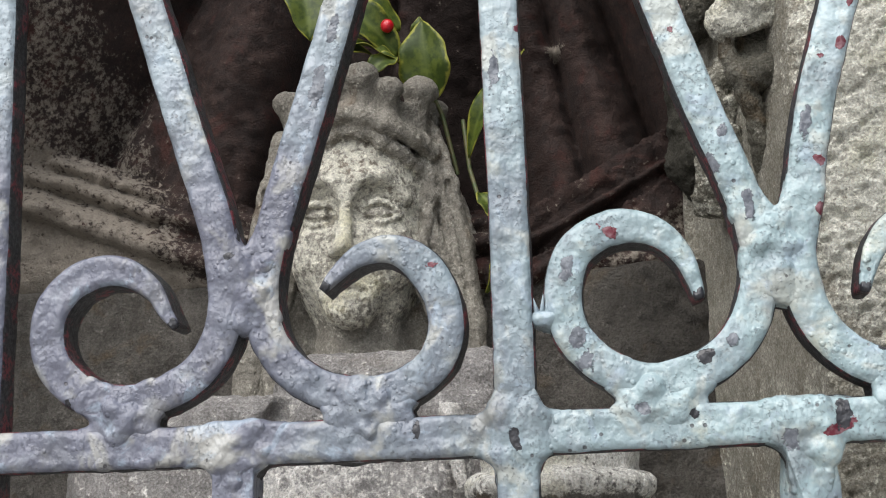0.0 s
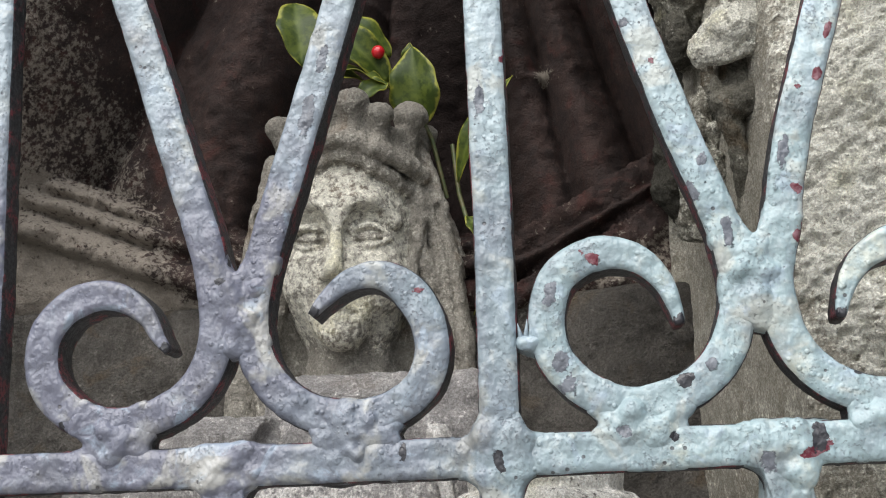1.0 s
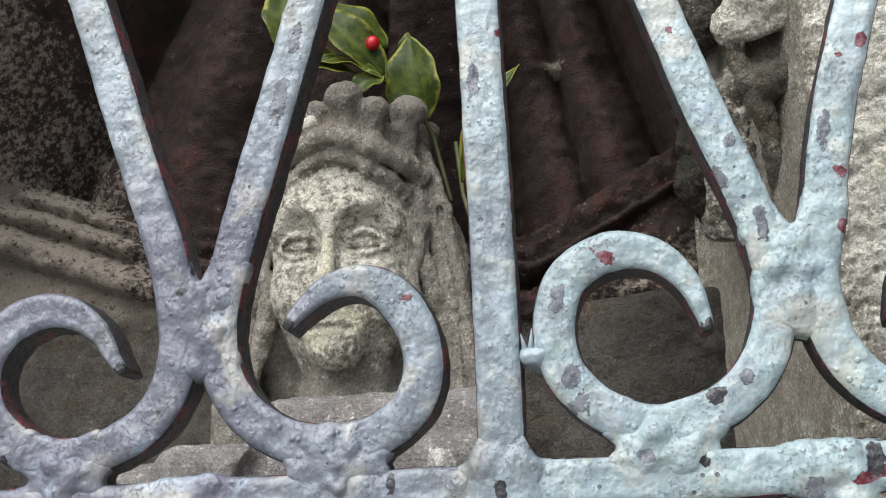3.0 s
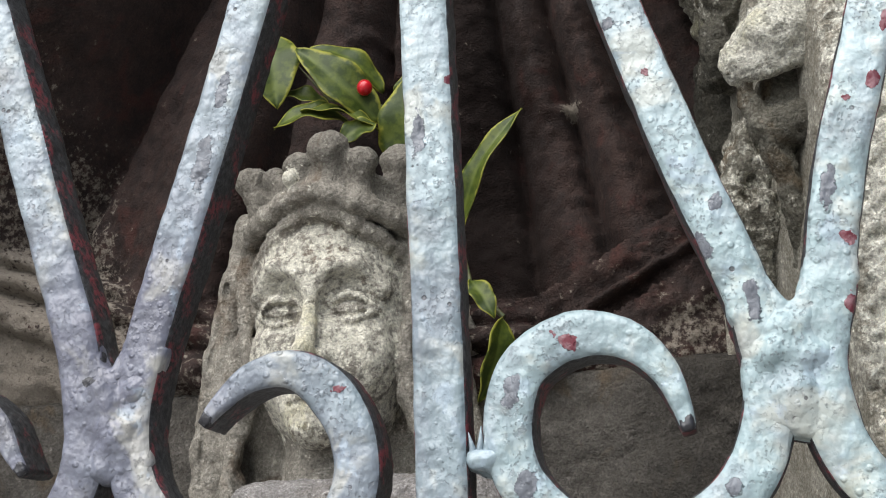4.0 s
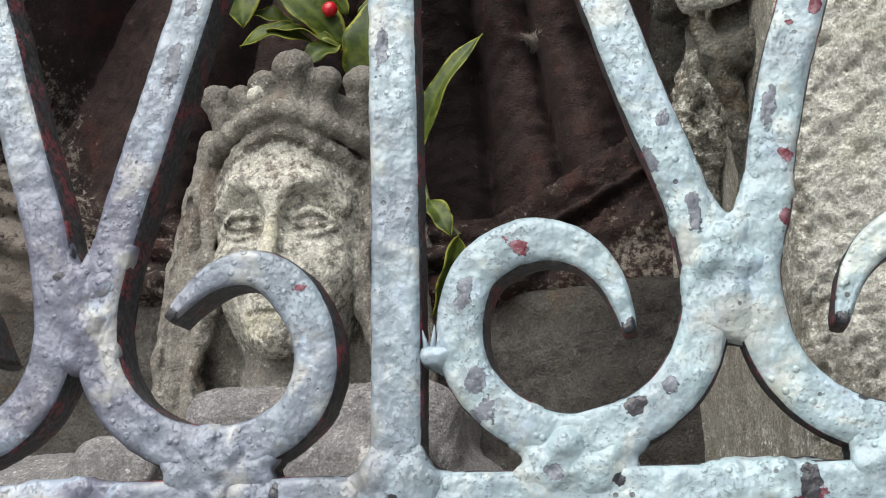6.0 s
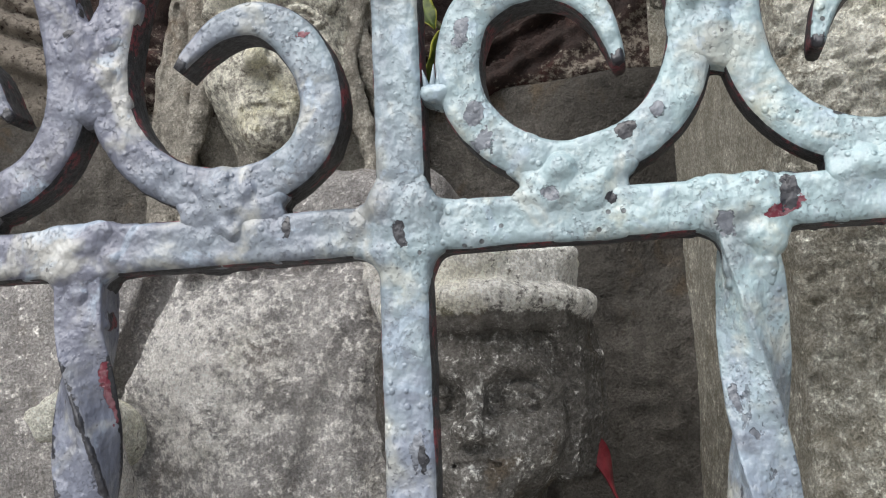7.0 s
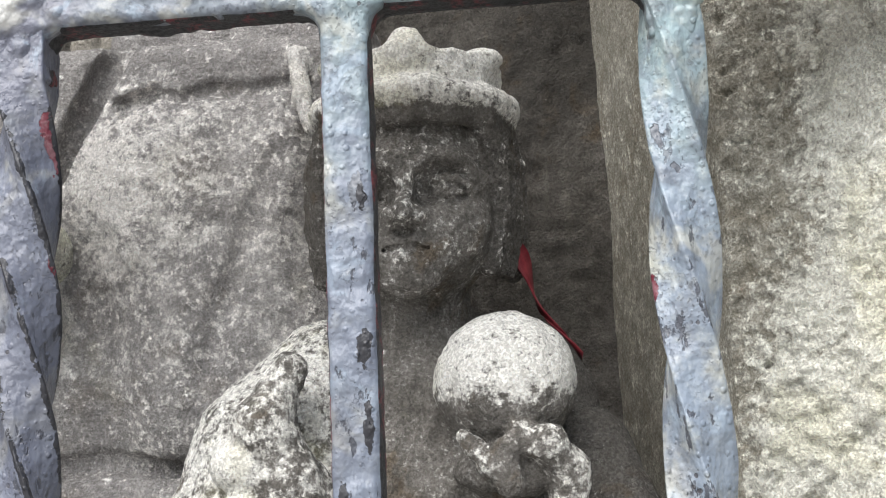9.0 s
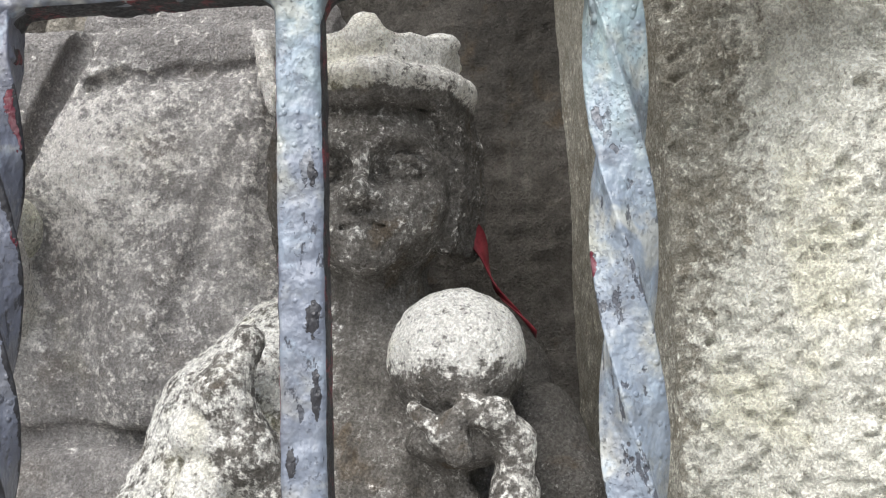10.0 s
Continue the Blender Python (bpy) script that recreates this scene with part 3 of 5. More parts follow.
# ---- carved heads ----
def carve_face(clay, x, y, z, eye, nose, mouth, chin, hair, half, g, wash, soot_shade, brow=0.021):
    """A calm carved face that looks to -y. x, y, z: the bridge of the nose at the height of the eyes; g scales the small features."""
    deep = y + half * 1.05
    u = g * min(1.0, 0.40 + nose / 0.0335)
    clay.egg((x, deep, z + 0.2 * hair), (half * 1.03, half * 1.06, hair * 1.15), 0.004, wash, soot_shade)
    clay.egg((x, deep + 0.001, z + hair * 0.55), (half * 1.0, half * 1.03, hair * 0.9), 0.012, wash, soot_shade)
    clay.egg((x, deep - 0.001, z - chin * 0.36), (half * 0.95, half * 1.0, chin * 0.72), 0.014, wash, soot_shade)
    clay.egg((x, y + 0.007 * g, z - chin * 0.86), (0.015 * g, 0.012 * g, 0.012 * g), 0.012, wash, soot_shade)
    for s in (-1, 1):
        clay.egg((x + s * half * 0.50, y + 0.0165 * g, z - nose * 0.9), (0.017 * g, 0.013 * g, 0.018 * g), 0.018, wash, soot_shade)
        clay.rope([(x + s * 0.005 * g, y + 0.001 * g, z + brow * 0.45), (x + s * eye * 0.5, y + 0.001 * g, z + brow * 0.92), (x + s * eye * 1.15, y + 0.004 * g, z + brow), (x + s * eye * 1.85, y + 0.016 * g, z + brow * 0.5)],
                  [0.0034 * g, 0.0034 * g, 0.0034 * g, 0.0025 * g], 0.010 * g, wash, soot_shade)
        clay.egg((x + s * eye, y - 0.002 * g, z + brow * 0.2), (eye * 0.76, 0.0120 * g, 0.0065 * g + brow * 0.40), 0.007 * g, cut=True)
        clay.egg((x + s * eye, y + 0.0118 * g, z - 0.0003 * g), (0.0138 * g, 0.0085 * g, 0.0080 * g), 0.002 * g, wash * 0.6, soot_shade)
        lids = []
        for up, r in ((0.0078, 0.0029), (-0.0070, 0.0021)):
            arc = []
            for i in range(7):
                t = -1 + i / 3
                arc.append((x + s * eye + t * 0.0135 * g, y + (0.0048 + 0.0060 * t * t) * g, z + up * g * (1 - t * t) - 0.0004))
            lids.append((arc, [r * g] * 7))
        for arc, radii in lids:
            clay.rope(arc, radii, 0.0012 * g, wash, soot_shade)
        for up in (0.0046, -0.0042):
            arc = [(x + s * eye + t * 0.0125 * g, y + (0.0036 + 0.0062 * t * t) * g, z + up * g * (1 - t * t) - 0.0004) for t in (-0.72, -0.48, -0.24, 0, 0.24, 0.48, 0.72)]
            clay.rope(arc, [0.0013 * g] * 7, 0.0008 * g, cut=True)
        clay.egg((x + s * eye * 0.42, y + 0.000 * g, z + 0.001 * g), (eye * 0.20, 0.006 * g, 0.008 * g), 0.005 * g, cut=True)
        clay.egg((x + s * 0.0072 * g, y - 0.0045 * g, z - nose * 0.93), (0.0046 * g, 0.006 * g, 0.0044 * g), 0.004 * g, wash, soot_shade)
    # nose ridge and tip paler than the face: a highlight put into the colour
    clay.rope([(x, y + 0.000, z + 0.012 * g), (x, y - 0.004 * g, z - nose * 0.25), (x, y - 0.009 * g, z - nose * 0.6), (x, y - 0.0145 * g, z - nose * 0.9)],
              [0.0036 * u, 0.0038 * u, 0.0046 * u, 0.0062 * u], 0.0035 * g, wash * 1.4, soot_shade)
    clay.egg((x, y - 0.0168 * g, z - nose * 0.88), (0.0058 * u, 0.0062 * u, 0.0062 * u), 0.003 * g, wash * 1.5, soot_shade)
    for s in (-1, 1):
        clay.egg((x + s * 0.0042 * u, y - 0.009 * g, z - nose * 0.9 - 0.006 * u), (0.0019 * u, 0.004 * u, 0.0022 * u), 0.002, cut=True)
    zm = z - mouth
    clay.egg((x, y + 0.0075 * g, zm), (0.019 * g, 0.010 * g, 0.015 * g), 0.012, wash, soot_shade)
    clay.rope([(x - 0.0135 * g, y + 0.0025 * g, zm + 0.0006), (x - 0.0042 * g, y - 0.0028 * g, zm + 0.0034 * g), (x, y - 0.003 * g, zm + 0.0024 * g), (x + 0.0042 * g, y - 0.0028 * g, zm + 0.0034 * g), (x + 0.0135 * g, y + 0.0025 * g, zm + 0.0006)],
              [0.0016 * g, 0.0026 * g, 0.0026 * g, 0.0026 * g, 0.0016 * g], 0.003 * g, wash, soot_shade)
    clay.rope([(x - 0.0095 * g, y + 0.001 * g, zm - 0.0036 * g), (x, y - 0.0032 * g, zm - 0.0054 * g), (x + 0.0095 * g, y + 0.001 * g, zm - 0.0036 * g)], [0.0022 * g, 0.0036 * g, 0.0022 * g], 0.004 * g, wash + 0.1, soot_shade)
    clay.rope([(x - 0.0140 * g, y - 0.0005 * g, zm - 0.0015 * g), (x - 0.006 * g, y - 0.0050 * g, zm - 0.0010 * g), (x, y - 0.0062 * g, zm - 0.0013 * g), (x + 0.006 * g, y - 0.0050 * g, zm - 0.0010 * g), (x + 0.0140 * g, y - 0.0005 * g, zm - 0.0015 * g)], [0.0010 * g, 0.0016 * g, 0.0018 * g, 0.0016 * g, 0.0010 * g], 0.0018 * g, cut=True)
    clay.egg((x, y - 0.007 * g, z - nose * 0.9 - 0.0098 * u), (0.0085 * u, 0.0075 * u, 0.0026 * u), 0.002 * u, cut=True)


def ring(clay, c, rx, ry, z, r, k, wash, soot_shade, wave=0.0, sag=0.0):
    turn = [2 * math.pi * i / 28 for i in range(29)]
    clay.rope([(c[0] + rx * math.sin(a), c[1] - ry * math.cos(a), z + wave * math.sin(9 * a) - sag * (1 - math.cos(a))) for a in turn], [r * (1 + 0.15 * math.sin(5 * a + 1)) for a in turn], k, wash, soot_shade)


def queen_statue():
    x, y, z = -0.1220, 0.232, 1.6630
    head = Clay((-0.225, 0.192, 1.498), (0.005, 0.335, 1.79), 0.0011)
    carve_face(head, x, y, z, 0.0215, 0.0310, 0.0540, 0.079, 0.056, 0.0475, 1.0, 0.66, 0.0, 0.0235)
    deep = y + 0.049
    # long waved hair beside the cheeks, under the edge of a heavy veil
    head.egg((x + 0.002, 0.308, 1.62), (0.086, 0.028, 0.125), 0.006, 0.0, 0.2)
    for s in (-1, 1):
        for j in range(3):
            path, radii = [], []
            for i in range(13):
                t = i / 12
                out = 0.0470 + 0.0070 * j + 0.012 * t + 0.0042 * math.sin(11 * t + 2.1 * j)
                path.append((x + s * out, deep - 0.016 + 0.0100 * j - 0.008 * t + 0.0035 * math.sin(13 * t + j), 1.712 - 0.192 * t))
                radii.append(0.0058 + 0.0020 * math.sin(15 * t + 2 * j))
            head.rope(path, radii, 0.002, 0.12, 0.1)
        head.rope([(x + s * 0.054, deep - 0.006, 1.728), (x + s * 0.064, deep - 0.004, 1.690), (x + s * 0.073, deep - 0.003, 1.645), (x + s * 0.079, deep - 0.004, 1.590), (x + s * 0.080, deep - 0.006, 1.510)],
                  [0.0080, 0.0090, 0.0100, 0.0105, 0.0115], 0.005, 0.08, 0.08)
        head.rope([(x + s * 0.066, deep - 0.012, 1.690), (x + s * 0.076, deep - 0.013, 1.640), (x + s * 0.081, deep - 0.014, 1.570)], [0.002, 0.0024, 0.002], 0.002, cut=True)
    # neck
    head.rod((x, deep + 0.005, 1.60), (x, deep, 1.50), 0.030, 0.040, 0.008, 0.1, 0.05)
    # plaited roll that peaks over the brow, then the crown with its fleurons
    head.egg((x, deep + 0.012, 1.705), (0.0490, 0.044, 0.045), 0.004, 0.05, 0.2)
    top = (x + 0.003, deep + 0.002)
    for low, out, thick, drop, plait, wash, soot_shade in ((1.7225, 0.0490, 0.0048, 0.034, 0.0009, 0.30, 0.0), (1.7325, 0.0550, 0.0060, 0.026, 0.0005, 0.16, 0.2)):
        arc = [radians(-110 + 5 * i) for i in range(45)]
        head.rope([(top[0] + out * math.sin(a), top[1] - out * math.cos(a), low - drop * abs(math.sin(a * 0.82)) ** 1.35 + plait * math.sin(26 * a)) for a in arc],
                  [thick * (1 + 0.14 * math.sin(31 * a + 1)) for a in arc], 0.002, wash, soot_shade)
    head.drum(top, 0.051, 0.051, 1.722, 1.7440, 0.004, 0.004, 0.005, 0.06, 0.42)
    for angle, up, wide in ((-142, 0.010, 0.011), (-104, 0.010, 0.011), (-66, 0.009, 0.0115), (-34, 0.003, 0.008), (-12, 0.006, 0.0100), (9, 0.0145, 0.0125), (29, 0.006, 0.0105), (60, 0.011, 0.0130), (98, 0.006, 0.0125), (136, 0.009, 0.011)):
        a = radians(angle)
        out = 0.0540 + 0.0035 * math.sin(3 * a)
        px, py = top[0] + out * math.sin(a), top[1] - out * math.cos(a)
        head.egg((px, py, 1.744 + up), (wide, wide * 0.85, wide * 0.80), 0.004, 0.06, 0.40, turn=8 * math.sin(5 * a))
        head.rod((px, py, 1.742 + up), (px - 0.008 * math.sin(a), py + 0.008 * math.cos(a), 1.726), wide * 0.55, wide * 0.75, 0.006, 0.04, 0.4)
    head.egg((top[0] - 0.0130, top[1] - 0.0590, 1.7395), (0.0042, 0.0042, 0.0052), 0.002, 1.2, 0.0)
    head.drum(top, 0.041, 0.041, 1.748, 1.80, 0.002, 0.003, 0.0, cut=True)
    # torso in a heavy mantle
    base = Clay((-0.32, 0.095, 1.01), (0.115, 0.335, 1.262), 0.004)
    base.slab((-0.10, 0.245, 1.12), (0.158, 0.073, 0.135), 0.03, 0.004, 0.12, 0.0)
    body = Clay((-0.32, 0.095, 1.235), (0.115, 0.335, 1.575), 0.0018)
    body.egg((-0.090, 0.275, 1.37), (0.110, 0.113, 0.20), 0.004, 0.42, 0.0)
    body.slab((-0.152, 0.295, 1.38), (0.168, 0.078, 0.150), 0.04, 0.006, 0.22, 0.0)
    body.slab((-0.088, 0.252, 1.41), (0.066, 0.078, 0.098), 0.035, 0.035, 0.42, 0.0, turn=6)
    body.slab((-0.118, 0.258, 1.485), (0.098, 0.082, 0.050), 0.012, 0.006, 0.25, 0.0)
    body.slab((-0.090, 0.285, 1.53), (0.080, 0.075, 0.036), 0.02, 0.008, 0.15, 0.05)
    body.slab((-0.222, 0.262, 1.395), (0.066, 0.080, 0.128), 0.03, 0.022, 0.28, 0.0, turn=6)
    # bright patch of the chest: its light is put into the pale tone
    body.egg((-0.140, 0.225, 1.45), (0.042, 0.060, 0.060), 0.03, 1.1, 0.0)
    body.slab((-0.10, 0.245, 1.14), (0.16, 0.080, 0.162), 0.03, 0.004, 0.25, 0.0)
    for near in (0.152, 0.162, 0.172, 0.182):
        body.rope([(-0.143, near, 1.545), (-0.155, near, 1.520), (-0.168, near, 1.495), (-0.184, near, 1.463), (-0.200, near + 0.006, 1.43)], [0.008, 0.009, 0.009, 0.008, 0.006], 0.003, cut=True)
    for near in (0.158, 0.170, 0.182):
        body.rope([(-0.260, near, 1.306), (-0.21, near, 1.299), (-0.16, near, 1.303), (-0.10, near, 1.296)], [0.007, 0.008, 0.006, 0.007], 0.004, cut=True)
    body.rope([(-0.146, 0.175, 1.498), (-0.130, 0.174, 1.502), (-0.112, 0.175, 1.500), (-0.095, 0.174, 1.504), (-0.075, 0.174, 1.5025), (-0.045, 0.176, 1.507)], [0.005, 0.006, 0.005, 0.0065, 0.006, 0.005], 0.002, cut=True)
    for a, c in (((-0.122, 0.178, 1.490), (-0.135, 0.172, 1.42)), ((-0.098, 0.178, 1.490), (-0.106, 0.172, 1.43)), ((-0.058, 0.178, 1.490), (-0.062, 0.172, 1.44))):
        body.rod(a, c, 0.007, 0.009, 0.012, 0.6, 0.0)
    for a, b in (((-0.06, 0.162, 1.46), (-0.10, 0.155, 1.34)), ((-0.155, 0.165, 1.42), (-0.17, 0.16, 1.33)), ((-0.03, 0.17, 1.50), (-0.045, 0.158, 1.40))):
        body.rod(a, b, 0.004, 0.006, 0.010, cut=True)
    body.rope([(-0.0480, 0.174, 1.520), (-0.0445, 0.169, 1.496), (-0.0400, 0.164, 1.476)], [0.0052, 0.0052, 0.0035], 0.003, 1.1, 0.0)
    body.rope([(-0.0560, 0.172, 1.522), (-0.0520, 0.168, 1.490), (-0.0440, 0.164, 1.466)], [0.0028, 0.0028, 0.0024], 0.002, cut=True)
    # broken arm stump, pale with lichen
    stump = Clay((-0.285, 0.09, 1.265), (-0.150, 0.255, 1.465), 0.0016)
    body.rope([(-0.20, 0.20, 1.36), (-0.195, 0.155, 1.395), (-0.185, 0.135, 1.425)], [0.022, 0.018, 0.012], 0.006, 0.85, 0.0)
    stump.slab((-0.198, 0.130, 1.431), (0.017, 0.014, 0.009), 0.003, 0.002, 1.5, 0.0, turn=28)
    stump.slab((-0.188, 0.128, 1.437), (0.010, 0.012, 0.014), 0.003, 0.002, 1.5, 0.0, turn=-24)
    stump.egg((-0.206, 0.118, 1.442), (0.009, 0.010, 0.008), 0.002, cut=True, turn=20)
    stump.rod((-0.196, 0.13, 1.428), (-0.192, 0.20, 1.415), 0.014, 0.020, 0.006, 0.9, 0.0)
    stump.rope([(-0.24, 0.21, 1.31), (-0.240, 0.14, 1.345)], [0.03, 0.028], 0.006, 1.5, 0.0)
    stump.egg((-0.226, 0.128, 1.352), (0.011, 0.012, 0.013), 0.003, 1.5, 0.0)
    ob = new("queen_statue", carved("queen_statue", [head, body, base, stump], [STONE_FACE, STONE_MANTLE, STONE_MANTLE, STONE_PIER], 0.0008, 0.0008, 3))
    return tagged(ob, "weathered stone statue with a crown and long hair", "statue")


def child_statue():
    x, y, z = 0.016, 0.1015, 1.4275
    c = Clay((-0.060, 0.075, 1.345), (0.098, 0.235, 1.525), 0.0010)
    carve_face(c, x, y, z - 0.0015, 0.0205, 0.0140, 0.0268, 0.0465, 0.040, 0.0415, 0.93, 0.25, 0.20, 0.0140)
    deep = y + 0.045
    # bobbed hair
    c.egg((x - 0.001, deep + 0.02, 1.44), (0.050, 0.04, 0.055), 0.005, 0.0, 0.6)
    for s in (-1, 1):
        for j in range(4):
            c.rope([(x + s * (0.037 + 0.003 * j), deep - 0.030 + 0.012 * j, 1.468), (x + s * (0.0425 + 0.003 * j), deep - 0.020 + 0.012 * j, 1.448), (x + s * (0.0435 + 0.003 * j), deep - 0.014 + 0.012 * j, 1.420),
                    (x + s * (0.038 + 0.004 * j), deep - 0.010 + 0.011 * j, 1.394)], [0.0062, 0.0075, 0.0078, 0.0058], 0.0015, 0.16, 0.42)
    # crown
    top = (x + 0.002, deep + 0.001)
    ring(c, top, 0.0455, 0.0475, 1.4655, 0.0045, 0.003, 0.15, 0.35, 0.001, 0.005)
    c.drum(top, 0.0435, 0.0455, 1.466, 1.4985, 0.003, 0.004, 0.003, 1.2, 0.0)
    ring(c, top, 0.0480, 0.0500, 1.4755, 0.0060, 0.004, 0.8, 0.0, 0.0006, 0.003)
    for angle in (-118, -60, 2, 64, 122, 180):
        a = radians(angle)
        px, py = top[0] + 0.0435 * math.sin(a), top[1] - 0.0455 * math.cos(a)
        c.egg((px, py, 1.4975), (0.0092, 0.007, 0.0105 if angle == 2 else 0.0048), 0.008, 1.1, 0.0)
    c.drum(top, 0.034, 0.035, 1.490, 1.53, 0.002, 0.004, 0.0, cut=True)
    head = c
    head.rod((x, deep + 0.012, 1.388), (x + 0.002, deep + 0.018, 1.32), 0.025, 0.034, 0.008, 0.0, 0.3)
    # neck and body
    c = Clay((-0.15, 0.045, 1.015), (0.14, 0.265, 1.42), 0.0017)
    # deep shade beside the orb is put into the shoulders' colour
    c.egg((0.034, 0.178, 1.328), (0.062, 0.042, 0.044), 0.012, 0.0, 0.42)
    c.rod((x, deep + 0.012, 1.388), (x + 0.002, deep + 0.018, 1.32), 0.025, 0.034, 0.008, 0.0, 0.35)
    c.egg((0.010, 0.178, 1.255), (0.085, 0.068, 0.118), 0.012, 0.12, 0.1)
    # right shoulder, with more of that shade in its colour
    c.egg((0.070, 0.178, 1.315), (0.038, 0.035, 0.045), 0.014, 0.0, 0.5)
    c.slab((0.008, 0.175, 1.11), (0.088, 0.065, 0.10), 0.03, 0.02, 0.2, 0.1)
    for k in range(4):
        a = -0.6 + 0.4 * k
        c.rod((x + 0.02 * a, 0.128, 1.335), (x + 0.09 * a, 0.112, 1.25), 0.0035, 0.006, 0.006, 0.1, 0.2)
    # sleeve and raised, worn hand
    c.rope([(-0.030, 0.155, 1.338), (-0.058, 0.138, 1.302), (-0.074, 0.128, 1.25), (-0.074, 0.12, 1.18)], [0.034, 0.038, 0.042, 0.044], 0.010, 0.66, 0.0)
    c.egg((-0.022, 0.098, 1.312), (0.022, 0.018, 0.030), 0.006, cut=True, turn=-25)
    c.rope([(-0.020, 0.110, 1.262), (-0.042, 0.094, 1.290), (-0.052, 0.087, 1.318), (-0.040, 0.090, 1.343)], [0.017, 0.016, 0.013, 0.008], 0.006, 0.5, 0.0)
    c.egg((-0.064, 0.088, 1.299), (0.013, 0.011, 0.012), 0.005, 0.95, 0.0)
    c.egg((-0.062, 0.086, 1.270), (0.012, 0.012, 0.018), 0.005, 0.9, 0.0)
    # orb
    c.egg((0.0597, 0.112, 1.3335), (0.0338, 0.0335, 0.0335), 0.003, 0.0, 0.22)
    zone, (gx, gy, gz) = c.box((0.02, 0.07, 1.295), (0.10, 0.15, 1.375), 0.0)
    near = np.sqrt((gx - 0.0597) ** 2 + (gy - 0.112) ** 2 + (gz - 1.3335) ** 2) < 0.0365
    c.wash[zone] = np.where(near, ramp(gz - 0.12 * np.abs(gx - 0.06), 1.312, 1.332) * 0.88 + 0 * gy, c.wash[zone])
    c.soot_shade[zone] = np.where(near, 0.35 * (1 - ramp(gz, 1.314, 1.330)) + 0 * gx + 0 * gy, c.soot_shade[zone])
    # hand under the orb, forearm and sleeve
    c.egg((0.062, 0.108, 1.293), (0.028, 0.022, 0.014), 0.008, 0.1, 0.25)
    c.rod((0.040, 0.086, 1.309), (0.052, 0.083, 1.296), 0.0038, 0.0058, 0.006, 0.5, 0.0)
    c.rod((0.058, 0.082, 1.302), (0.060, 0.083, 1.288), 0.0055, 0.0065, 0.004, 0.1, 0.3)
    c.rope([(0.066, 0.084, 1.307), (0.078, 0.084, 1.304), (0.088, 0.092, 1.292), (0.086, 0.096, 1.268), (0.082, 0.105, 1.22)], [0.0060, 0.0075, 0.0080, 0.010, 0.016], 0.006, 0.5, 0.0)
    # far sleeve, its shade put into the colour
    c.rope([(0.098, 0.15, 1.30), (0.108, 0.14, 1.265), (0.108, 0.135, 1.20)], [0.022, 0.024, 0.028], 0.008, 0.05, 0.5)
    ob = new("child_statue", carved("child_statue", [head, c], [STONE_GREY], 0.0008, 0.0007, 17))
    return tagged(ob, "sooty stone statue with a crown and an orb", "statue")


